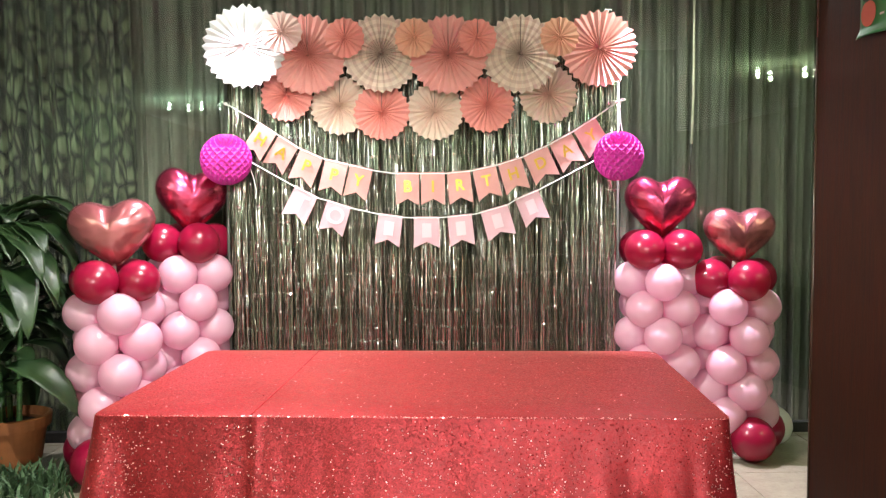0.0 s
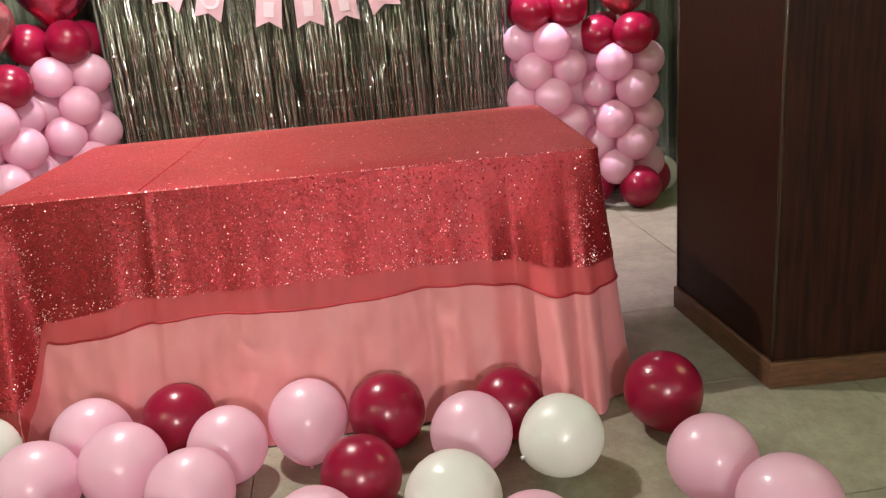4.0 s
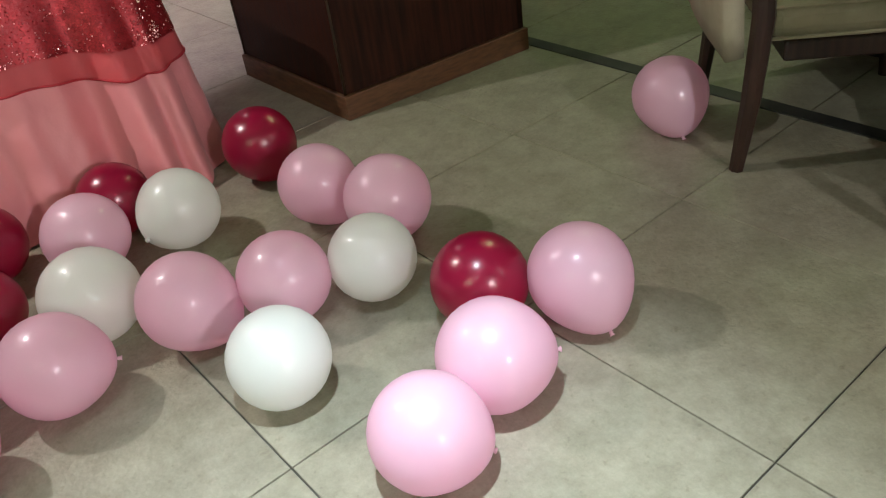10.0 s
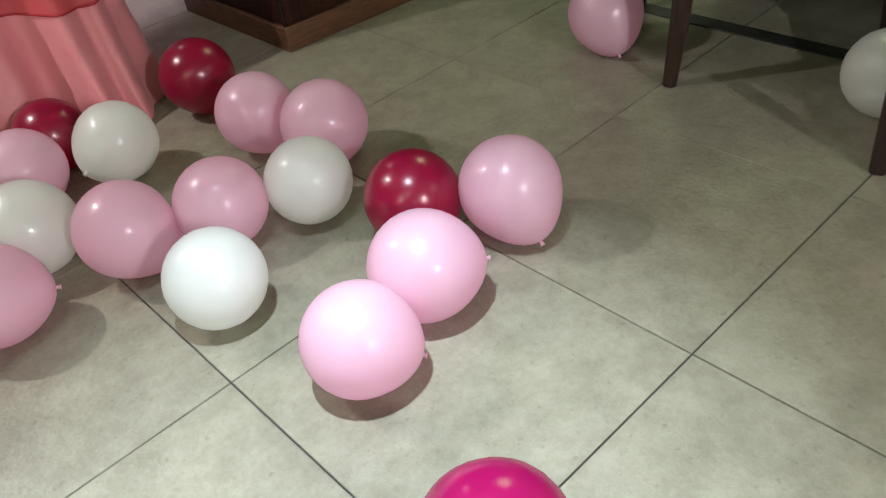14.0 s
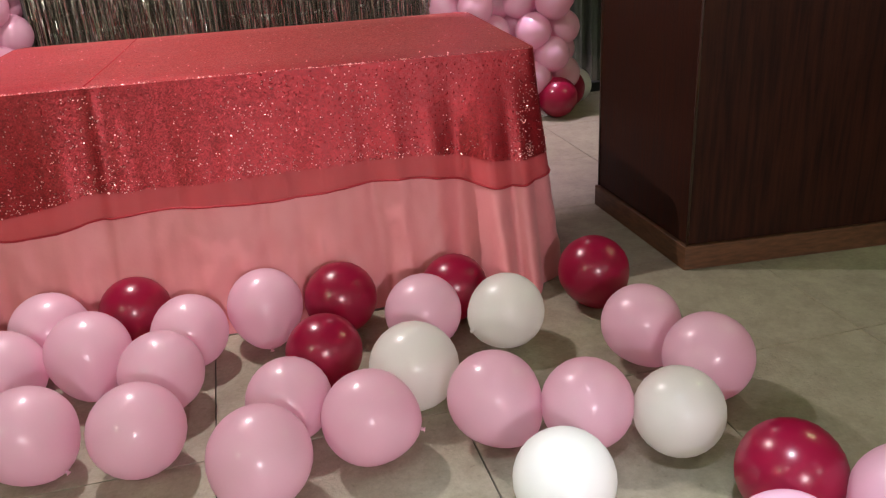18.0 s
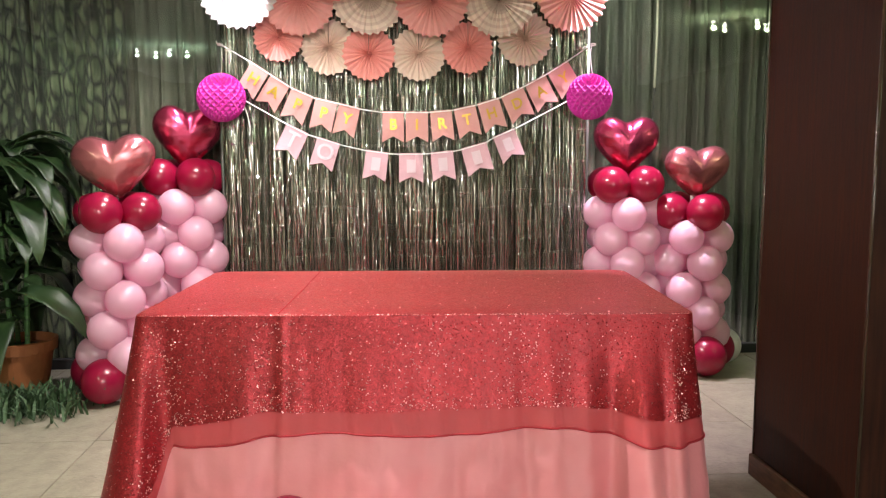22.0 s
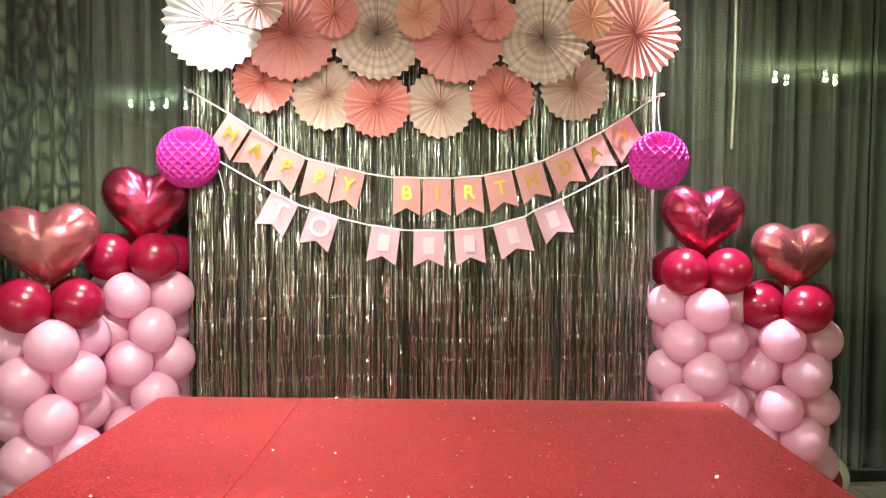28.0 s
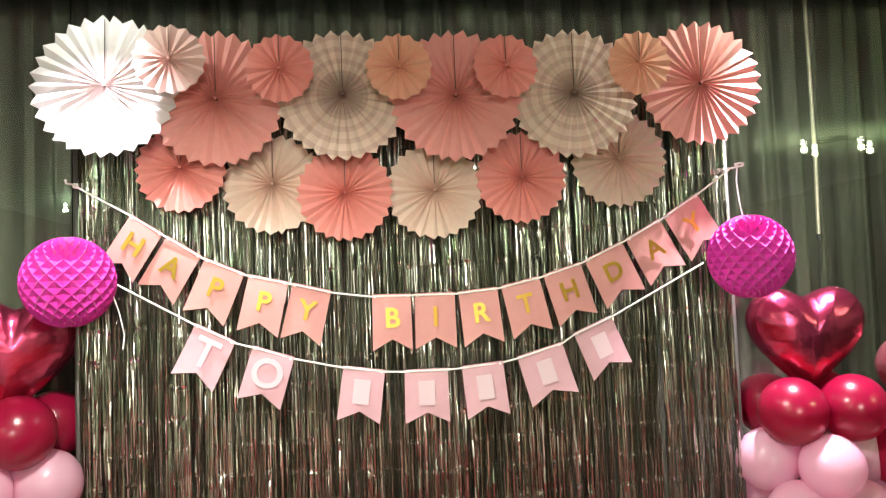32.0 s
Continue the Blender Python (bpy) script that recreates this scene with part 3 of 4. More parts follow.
# ---- paper rosettes ----
def rosette(name, x, z, r, material, lift, pleats, seed, label):
    rnd = random.Random(seed)
    bm = bmesh.new()
    n_ = pleats * 2
    rings = []
    spin = rnd.uniform(0, 6.28)
    steps = (0.03, 0.12, 0.3, 0.55, 0.8, 1.0)
    cup = rnd.uniform(0.0, 0.008)
    wob = [rnd.gauss(0, 0.016 * 30 / pleats) for k in range(n_)]
    deep = [rnd.uniform(0.75, 1.25) for k in range(n_)]
    for s in steps:
        ring = []
        for k in range(n_):
            a = spin + 2 * math.pi * k / n_ + wob[k]
            up = k % 2
            rr = r * s * (1.0 if up else (0.915 if s == 1.0 else 1.0))
            amp = (0.0042 if s > 0.1 else 0.0024) * (r / 0.2) ** 0.6 * deep[k]
            ring.append(bm.verts.new((rr * math.cos(a), (-amp if up else amp) - cup * (1 - s), rr * math.sin(a))))
        rings.append(ring)
    for a, b in zip(rings, rings[1:]):
        for k in range(n_):
            bm.faces.new((a[k], b[k], b[(k + 1) % n_], a[(k + 1) % n_]))
    t = thing("paper_rosette", pose(x, 4.385 - lift, z, rnd.uniform(-4, 2), 0, rnd.uniform(-4, 4)), label, "paper fan", "paper fan rosettes")
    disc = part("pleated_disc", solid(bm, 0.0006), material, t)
    hub = lathe([(0.0005, -0.003), (0.004, -0.0025), (0.005, 0.0), (0.004, 0.003), (0.0005, 0.003)], 12)
    bmesh.ops.rotate(hub, verts=hub.verts, matrix=Matrix.Rotation(radians(90), 3, "X"))
    bmesh.ops.translate(hub, verts=hub.verts, vec=(0, -0.012, 0))
    part("hub", hub, material, disc)
    # thin dark strip stands in for shade between the paper ends
    part("seam", box(-0.0012, 0.0012, -0.008, -0.0065, 0.02, r * 0.93), M_SEAM_SHADE, disc, "narrow dark strip painted as shade where the paper ends meet")
    part("hanging_thread", tube([(0, 0.0, r * 0.95), (0, 0.01, min(CEIL - z, 0.36) - 0.005)], 0.0005, 4), M_STRIP, t)
    return t


FANS = [
    (-0.711, 2.167, 0.218, P_WHITE, 0.10, 29, "large bright white pleated paper fan under a downlight"),
    (-0.51, 2.224, 0.106, P_BLUSH, 0.170, 17, "small blush white pleated paper fan"),
    (-0.393, 2.126, 0.208, P_PINK, 0.09, 29, "large salmon pink pleated paper fan"),
    (-0.195, 2.196, 0.104, P_CORAL, 0.160, 17, "small coral pleated paper fan"),
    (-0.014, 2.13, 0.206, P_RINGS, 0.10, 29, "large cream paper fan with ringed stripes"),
    (0.157, 2.195, 0.102, P_PEACH, 0.170, 17, "small peach pleated paper fan"),
    (0.331, 2.121, 0.207, P_PINK, 0.11, 29, "large salmon pink pleated paper fan"),
    (0.478, 2.192, 0.101, P_CORAL, 0.175, 17, "small coral pleated paper fan"),
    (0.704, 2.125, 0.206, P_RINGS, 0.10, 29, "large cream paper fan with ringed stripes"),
    (0.895, 2.199, 0.102, P_PEACH, 0.170, 17, "small peach pleated paper fan"),
    (1.112, 2.15, 0.2, P_PINK, 0.11, 29, "large salmon pink pleated paper fan"),
    (-0.509, 1.926, 0.14, P_CORAL, 0.045, 25, "medium coral pleated paper fan"),
    (-0.237, 1.872, 0.158, P_CREAM, 0.03, 25, "medium cream pleated paper fan"),
    (-0.016, 1.836, 0.15, P_CORAL, 0.055, 25, "medium coral pleated paper fan"),
    (0.261, 1.839, 0.155, P_CREAM, 0.04, 25, "medium cream pleated paper fan"),
    (0.535, 1.871, 0.147, P_CORAL, 0.055, 25, "medium coral pleated paper fan"),
    (0.86, 1.926, 0.157, P_CREAM, 0.03, 25, "medium cream pleated paper fan"),
]
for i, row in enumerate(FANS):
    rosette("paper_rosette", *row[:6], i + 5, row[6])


# ---- bunting ----
def letters(text, height, material, depth=0.0008):
    cu = bpy.data.curves.new("text", "FONT")
    cu.body, cu.size, cu.extrude, cu.align_x, cu.align_y = text, height / 0.7, depth, "CENTER", "CENTER"
    cu.offset = 0.002
    o = new("text", cu)
    me = bpy.data.meshes.new_from_object(o.evaluated_get(bpy.context.evaluated_depsgraph_get()))
    bpy.data.objects.remove(o)
    bpy.data.curves.remove(cu)
    me.name = "letter"
    me.materials.append(material)
    return me


def flag(a, b, y, h, card, text, ink, label, group, seed):
    """A swallow-tailed card between two string points a and b, (x, z)."""
    rnd = random.Random(seed)
    mid = ((a[0] + b[0]) / 2, (a[1] + b[1]) / 2)
    w = math.hypot(b[0] - a[0], b[1] - a[1])
    tilt = math.degrees(math.atan2(b[1] - a[1], b[0] - a[0]))
    t = thing("bunting_flag", pose(mid[0], y + rnd.uniform(-0.004, 0.004), mid[1], rnd.uniform(-3, 3), -tilt, rnd.uniform(-4, 4)), label, "bunting flag", group)
    bm = bmesh.new()
    n_ = 8
    bow = rnd.uniform(-0.004, 0.004)
    rows_ = []
    for j in range(n_ + 1):
        v = j / n_
        row = []
        for i in range(7):
            u = i / 6 - 0.5
            bottom = -h * (0.80 + 0.40 * abs(u))
            row.append(bm.verts.new((u * w * (0.985 + 0.03 * v), bow * math.sin(v * 3) + 0.003 * (u * u) * 4 * v, bottom * v)))
        rows_.append(row)
    for r0, r1 in zip(rows_, rows_[1:]):
        for i in range(6):
            bm.faces.new((r0[i], r1[i], r1[i + 1], r0[i + 1]))
    sheet_ = part("card", solid(bm, 0.0008), card, t)
    for u in (-0.42, 0.42):
        ey = lathe([(0.003, -0.0006), (0.0045, -0.0006), (0.0045, 0.0006), (0.003, 0.0006)], 10)
        bmesh.ops.rotate(ey, verts=ey.verts, matrix=Matrix.Rotation(radians(90), 3, "X"))
        bmesh.ops.translate(ey, verts=ey.verts, vec=(u * w, -0.003, -0.007))
        part("eyelet", ey, M_WHITE, sheet_)
    if text == "bar":
        part("printed_bar", box(-0.025, 0.025, -0.0072, -0.006, -h * 0.44 - 0.037, -h * 0.44 + 0.037), ink, sheet_, "plain white printed bar")
    else:
        o = new("letter", letters(text, 0.058 if ink is M_GOLD else 0.086, ink))
        o.parent = sheet_
        o.matrix_basis = pose(0, -0.007, -h * 0.44, 90, 0, 0)
        tagged(o, ("gold foil letter " if ink is M_GOLD else "white printed letter ") + text)
    return t


S1 = [(-0.82, 1.886), (-0.658, 1.791), (-0.557, 1.725), (-0.446, 1.654), (-0.318, 1.598), (-0.188, 1.568), (-0.061, 1.537), (0.05, 1.521), (0.18, 1.52),
      (0.316, 1.52), (0.449, 1.532), (0.583, 1.561), (0.717, 1.602), (0.853, 1.664), (0.981, 1.732), (1.107, 1.811), (1.216, 1.887)]
for k, ch in zip((1, 2, 3, 4, 5, 7, 8, 9, 10, 11, 12, 13, 14), "HAPPYBIRTHDAY"):
    a, b = S1[k], S1[k + 1]
    g = 0.04
    a2, b2 = (a[0] + g * (b[0] - a[0]), a[1] + g * (b[1] - a[1])), (b[0] - g * (b[0] - a[0]), b[1] - g * (b[1] - a[1]))
    flag(a2, b2, 4.33, 0.172, M_CARD, ch, M_GOLD, "pink swallow-tailed card with gold letter " + ch, "birthday bunting", k)
S2 = [(-0.701, 1.586), (-0.474, 1.456), (-0.355, 1.396), (-0.307, 1.382), (-0.182, 1.342), (-0.039, 1.309), (0.089, 1.291), (0.146, 1.288), (0.281, 1.288),
      (0.323, 1.291), (0.452, 1.303), (0.497, 1.312), (0.641, 1.353), (0.679, 1.377), (0.803, 1.429), (1.113, 1.589)]
for k, ch in zip((1, 3, 5, 7, 9, 11, 13), ("T", "O", "bar", "bar", "bar", "bar", "bar")):
    flag(S2[k], S2[k + 1], 4.335, 0.165, M_CARD2, ch, M_LETTER, "pale pink swallow-tailed card with white " + ("print" if ch == "bar" else "letter " + ch), "second bunting", k + 40)
for pts, y in ((S1, 4.327), (S2, 4.332)):
    s_ = part("bunting_string", tube([(x, y, z - 0.006) for x, z in pts], 0.003, 6), M_WHITE)
    tagged(s_, "white ribbon string carrying pink card flags", "string")
for x, z in ((-0.84, 1.892), (1.236, 1.893)):
    h_ = thing("bunting_clip", pose(x, 4.327, z), "small white clip holding the bunting string", "clip", "bunting clips")
    part("clamp", box(-0.014, 0.014, 0.09, 0.124, -0.008, 0.008, 0.003), M_WHITE, h_)
    part("arm", tube([(0, 0.09, 0), (0, 0.05, -0.002), (0, 0.0, -0.006), (0, -0.006, 0.004)], 0.003, 8), M_WHITE, h_)
    if x > 0:
        part("knot", tube([(-0.006, -0.008, 0.002), (0.01, -0.01, 0.006), (0.022, -0.008, 0.005), (0.026, -0.002, 0.001), (0.016, 0.002, -0.003), (0.002, -0.002, -0.002)], 0.0035, 8), M_WHITE, h_, "looped white ribbon knot")
        part("ribbon_tail", tube([(0.002, -0.01, 0.0), (-0.006, -0.012, -0.05), (0.0, -0.012, -0.12), (0.012, -0.01, -0.18), (0.008, -0.01, -0.21)], 0.0022, 6), M_WHITE, h_, "loose white ribbon end")


# ---- honeycomb balls ----
def honeycomb(x, y, z, r, seed, label):
    bm = bmesh.new()
    nm, nr = 38, 20
    top = bm.verts.new((0, 0, r * 0.9))
    bot = bm.verts.new((0, 0, -r * 0.9))
    rings = []
    for j in range(1, nr):
        th = math.pi * j / nr
        ring = []
        for k in range(nm):
            ph = 2 * math.pi * k / nm
            inn = (k + j) % 2 == 0
            rr = r * (1.0 if not inn else 1 - (0.34 if th < 1.0 and math.sin(2 * math.pi * k / nm) < 0.5 else 0.13) * math.sin(th) ** 0.5)
            ring.append(bm.verts.new((rr * math.sin(th) * math.cos(ph), rr * math.sin(th) * math.sin(ph), rr * math.cos(th) * (1.0 if not inn else 1.02))))
        rings.append(ring)
    for k in range(nm):
        bm.faces.new((top, rings[0][k], rings[0][(k + 1) % nm]))
        bm.faces.new((bot, rings[-1][(k + 1) % nm], rings[-1][k]))
    for a, b in zip(rings, rings[1:]):
        for k in range(nm):
            p, q, s, w = a[k], b[k], b[(k + 1) % nm], a[(k + 1) % nm]
            if p.co.length > q.co.length:
                bm.faces.new((p, q, s))
                bm.faces.new((p, s, w))
            else:
                bm.faces.new((q, s, w))
                bm.faces.new((q, w, p))
    t = thing("honeycomb_ball", pose(x, y, z, 0, 0, seed * 37), label, "paper ball", "honeycomb paper balls")
    part("paper_globe", bm, M_TISSUE, t)
    part("hanging_thread", tube([(0, 0, r * 0.9), (0.0, 0.1, 0.3)], 0.0005, 4), M_STRIP, t)
    if seed == 1:
        part("ribbon_tail", tube([(0.10, -0.05, -0.02), (0.12, -0.06, -0.09), (0.135, -0.06, -0.16), (0.13, -0.06, -0.2)], 0.002, 4), M_WHITE, t, "loose white ribbon end")


honeycomb(-0.812, 4.26, 1.589, 0.131, 1, "magenta tissue honeycomb ball hanging beside the bunting")
honeycomb(1.19, 4.17, 1.592, 0.126, 2, "magenta tissue honeycomb ball hanging beside the bunting")


# ---- balloons ----
def balloon_bm(r, long=1.06, knot=True, seg=28, rings=18):
    """A latex balloon whose neck points to -z; r is the widest radius."""
    bm = bmesh.new()
    prof = []
    for j in range(1, rings):
        th = math.pi * j / rings
        z = math.cos(th)
        s = math.sin(th)
        low = max(0.0, -z)
        prof.append((r * s * (1 - 0.10 * low * low), r * z * (1.0 if z > 0 else 1.0 + (long - 1) * 2 * low)))
    top = bm.verts.new((0, 0, r))
    bot = bm.verts.new((0, 0, -r * (1 + 2 * (long - 1))))
    rr = [[bm.verts.new((a * math.cos(2 * math.pi * k / seg), a * math.sin(2 * math.pi * k / seg), z)) for k in range(seg)] for a, z in prof]
    for k in range(seg):
        bm.faces.new((top, rr[0][k], rr[0][(k + 1) % seg]))
        bm.faces.new((bot, rr[-1][(k + 1) % seg], rr[-1][k]))
    for a, b in zip(rr, rr[1:]):
        for k in range(seg):
            bm.faces.new((a[k], b[k], b[(k + 1) % seg], a[(k + 1) % seg]))
    return bm


def knot_bm(r, long):
    zb = -r * (1 + 2 * (long - 1))
    bm = lathe([(0.006, zb + 0.006), (0.0032, zb - 0.001), (0.0052, zb - 0.003), (0.0032, zb - 0.005), (0.0062, zb - 0.009), (0.0058, zb - 0.0095)], 12)
    return bm


def smooth_mesh(name, bm, material):
    me = bpy.data.meshes.new(name)
    bm.to_mesh(me)
    bm.free()
    me.materials.append(material)
    for f in me.polygons:
        f.use_smooth = True
    return me


# floor balloons: (x, y, r, colour, neck tilt from down, neck heading)
WORDS = {"p": ("pale pink", M_PALE), "w": ("white", M_WHITEB), "r": ("dark red", M_RED), "m": ("magenta", M_MAGENTA)}
FLOOR_BALLOONS = [
    (-0.512, 2.156, 0.112, "p", 60, 30), (-0.277, 2.196, 0.106, "r", 40, 80), (-0.380, 1.958, 0.114, "p", 46, -80), (-0.115, 2.006, 0.108, "p", 60, 200),
    (-0.183, 1.798, 0.11, "p", 70, 250), (-0.817, 2.148, 0.11, "w", 60, 150), (-0.596, 1.938, 0.113, "p", 70, 190), (-0.728, 1.759, 0.113, "w", 80, 100),
    (-0.473, 1.609, 0.114, "p", 55, -40), (-0.224, 1.545, 0.112, "p", 70, 100), (0.046, 1.343, 0.115, "p", 60, -110), (0.103, 2.074, 0.112, "p", 46, -90),
    (0.327, 2.058, 0.11, "r", 50, 60), (0.239, 1.767, 0.103, "r", 70, 130), (0.127, 1.562, 0.105, "p", 70, 80), (0.300, 1.413, 0.112, "p", 75, -20),
    (0.540, 1.877, 0.111, "p", 60, 110), (0.673, 2.017, 0.103, "r", 60, 70), (0.768, 1.801, 0.109, "w", 80, 200), (0.447, 1.591, 0.115, "w", 75, 40),
    (1.102, 1.940, 0.11, "r", 30, -60), (1.081, 1.591, 0.108, "p", 46, -60), (1.155, 1.380, 0.113, "p", 80, 20), (0.976, 1.209, 0.104, "w", 70, 60),
    (0.792, 1.301, 0.108, "p", 60, 70), (0.593, 1.387, 0.111, "p", 46, -45), (0.640, 1.075, 0.106, "w", 70, 100), (1.072, 0.947, 0.108, "r", 60, 60),
    (1.216, 0.790, 0.112, "p", 46, -100), (0.926, 0.751, 0.113, "p", 80, -30), (0.718, 0.700, 0.108, "p", 60, -40), (2.040, 1.163, 0.11, "p", 46, 240),
    (0.591, 0.244, 0.112, "m", 70, 90), (2.1, 0.38, 0.107, "w", 70, 0), (1.93, 0.145, 0.098, "p", 60, 0), (2.13, 4.46, 0.11, "w", 60, 90),
]
made = {}
for x, y, r, c, tilt, head in FLOOR_BALLOONS:
    word, material = WORDS[c]
    lg = 1.04 + 0.03 * ((x * 37) % 1)
    if tilt < 50 and c == "p":
        lg = 1.1
    turn = Matrix.Rotation(radians(head), 4, "Z") @ Matrix.Rotation(radians(-tilt), 4, "Y")
    skin = smooth_mesh("envelope", balloon_bm(r, lg), material)
    rest = -min((turn @ v.co).z for v in skin.vertices)
    m_ = Matrix.Translation((x, y, rest)) @ turn
    t = thing("balloon", m_, word + " latex balloon lying on the tiled floor", "balloon", "loose floor balloons")
    for nm, me in (("envelope", skin), ("knot", smooth_mesh("knot", knot_bm(r, lg), material))):
        o = new(nm, me)
        o.parent = t if nm == "envelope" else skin_ob
        skin_ob = o


# ---- balloon columns ----
def heart_bm(w, h, d):
    """A foil heart, flat side facing y, crimped at the seam."""
    bm = bmesh.new()
    n_ = 72
    out = []
    for k in range(n_):
        t = 2 * math.pi * k / n_
        x = 16 * math.sin(t) ** 3
        z = 13 * math.cos(t) - 5 * math.cos(2 * t) - 2 * math.cos(3 * t) - math.cos(4 * t)
        # rounder than the plain curve: fat lobes, blunt tip, shallow notch
        x, z = 0.55 * x / 32 + 0.45 * 0.5 * math.sin(t), 0.58 * (z + 2.5) / 29 + 0.42 * (0.42 * math.cos(t) + 0.02)
        out.append((x * w, z * h * 1.06))
    steps = [1.0, 0.96, 0.9, 0.8, 0.66, 0.48, 0.28]
    for side in (-1, 1):
        rings = []
        for j, s in enumerate(steps):
            ring = []
            for k, (x, z) in enumerate(out):
                crimp = 0.10 * math.sin(k * 2.6) * math.sin(k * 1.1 + 0.4) * (s > 0.6) * (s < 1) * (s - 0.5)
                yy = d / 2 * math.sqrt(max(0.0, 1 - s ** 2.6)) * (1 + crimp * 2.2)
                # valley down from the notch
                yy *= 1 - 0.13 * math.exp(-(x / (0.13 * w)) ** 2) * max(0.0, min(1.0, (z * s) / (0.35 * h) + 0.25)) * s
                ring.append(bm.verts.new((x * s, side * yy, z * s + 0.02 * h * (1 - s))))
            rings.append(ring)
        c = bm.verts.new((0, side * d / 2, 0.02 * h))
        for a, b in zip(rings, rings[1:]):
            for k in range(n_):
                bm.faces.new((a[k], a[(k + 1) % n_], b[(k + 1) % n_], b[k]))
        for k in range(n_):
            bm.faces.new((rings[-1][k], rings[-1][(k + 1) % n_], c))
    bmesh.ops.remove_doubles(bm, verts=bm.verts, dist=0.0004)
    bmesh.ops.recalc_face_normals(bm, faces=bm.faces)
    return bm


SMALL_PINK = smooth_mesh("balloon", balloon_bm(0.101, 1.05), M_PINK)
SMALL_RED = smooth_mesh("balloon", balloon_bm(0.105, 1.05), M_RED)


def column(x, y, layers, heart, foil, lean, spin, label):
    """layers: (z, colour, first at front or between, radius)."""
    t = thing("balloon_column", pose(x, y, 0), label, "balloon column", "balloon columns")
    part("pole", tube([(0, 0, 0.0), (0, 0, layers[0][0] + 0.1)], 0.012, 8), M_WHITE, t)
    part("base_plate", lathe([(0.0005, 0.0), (0.13, 0.0), (0.13, 0.012), (0.0005, 0.014)], 28), M_WHITE, t)
    rnd = random.Random(int(x * 100))
    for z, c, front, sc in layers:
        for q in range(4):
            a = radians(-90 + spin + 90 * q + (0 if front else -45) + rnd.uniform(-3, 3))
            rho = (0.138 if sc == 1.0 else 0.185) * (1 + rnd.uniform(-0.02, 0.02))
            o = new("balloon", SMALL_PINK if c == "p" else SMALL_RED)
            o.parent = t
            k = sc * (1 + rnd.uniform(-0.025, 0.025))
            o.matrix_basis = Matrix.Translation((rho * math.cos(a), rho * math.sin(a), z + rnd.uniform(-0.006, 0.006))) @ Matrix.Rotation(a, 4, "Z") @ Matrix.Rotation(radians(90), 4, "Y") @ Matrix.Diagonal((k, k, k, 1))
    hx, hz, w, h, turn = heart
    o = part("heart_balloon", heart_bm(w, h, 0.2), foil, t, "shiny foil heart balloon", smooth=True)
    o.matrix_basis = pose(hx - x, 0, hz, 4, lean, turn)
    return t


def stack(zs, top):
    """Top layer of dark red, pink layers, a dark red foot."""
    return [(z, "r" if i == 0 else ("p" if i < len(zs) - 1 else "r"), (i % 2 == 1) if i < len(zs) - 1 else False, 1.0 if i < len(zs) - 1 else 1.12) for i, z in enumerate(zs)]


column(-1.345, 4.12, stack([0.985, 0.836, 0.69, 0.54, 0.385, 0.24, 0.118], 0), (-1.345, 1.228, 0.42, 0.36, 8), M_FOILROSE, -4, 28, "pink balloon column with dark red base and rose foil heart")
column(-1.062, 4.42, stack([1.157, 0.999, 0.85, 0.708, 0.565, 0.42, 0.28, 0.118], 0), (-1.035, 1.388, 0.38, 0.37, 20), M_FOILRED, 4, -8, "pink balloon column with dark red base and crimson foil heart")
column(1.47, 4.40, stack([1.104, 0.938, 0.79, 0.645, 0.5, 0.36, 0.23, 0.118], 0), (1.475, 1.335, 0.385, 0.36, -6), M_FOILRED, 0, -4, "pink balloon column with dark red base and crimson foil heart")
column(1.862, 4.35, stack([0.949, 0.797, 0.655, 0.5, 0.36, 0.23, 0.118], 0), (1.885, 1.18, 0.38, 0.33, -4), M_FOILROSE, 0, -32, "pink balloon column with dark red base and rose foil heart")


# ---- table and cloths ----
TW, TD, TROT = 1.845, 1.02, -4.3
TABLE = pose(0.173, 2.8875, 0, 0, 0, TROT)
table = thing("banquet_table", TABLE, "long rectangular banquet table hidden under cloths", "table")
part("tabletop", box(-TW / 2 + 0.02, TW / 2 - 0.02, -TD / 2 + 0.02, TD / 2 - 0.02, 0.72, 0.745, 0.004), M_DARKWOOD, table)
for sx in (-1, 1):
    for sy in (-1, 1):
        part("leg", box(sx * 0.8 - 0.02, sx * 0.8 + 0.02, sy * 0.42 - 0.02, sy * 0.42 + 0.02, 0, 0.72, 0.003), M_DARKWOOD, table)


def perimeter(u, w, d):
    """A point and outward normal on a rounded rectangle, u from 0 to 1, starting at the back middle."""
    rc = 0.03
    L = [w / 2 - rc, rc * math.pi / 2, d - 2 * rc, rc * math.pi / 2, w - 2 * rc, rc * math.pi / 2, d - 2 * rc, rc * math.pi / 2, w / 2 - rc]
    s = u * sum(L)
    pos = [(0, d / 2, 90), (w / 2 - rc, d / 2, 90), (w / 2, d / 2 - rc, 0), (w / 2, -d / 2 + rc, 0), (w / 2 - rc, -d / 2, -90), (-w / 2 + rc, -d / 2, -90), (-w / 2, -d / 2 + rc, 180), (-w / 2, d / 2 - rc, 180), (-w / 2 + rc, d / 2, 90)]
    for i, seg in enumerate(L):
        if s <= seg or i == 8:
            f = min(1, s / seg)
            x, y, a = pos[i]
            if i % 2 == 0:
                t = radians(a - 90)
                return x + math.cos(t) * s, y + math.sin(t) * s, radians(a)
            cx, cy = x - rc * math.cos(radians(a)), y - rc * math.sin(radians(a))
            b = radians(a) - f * math.pi / 2
            return cx + rc * math.cos(b), cy + rc * math.sin(b), b
        s -= seg


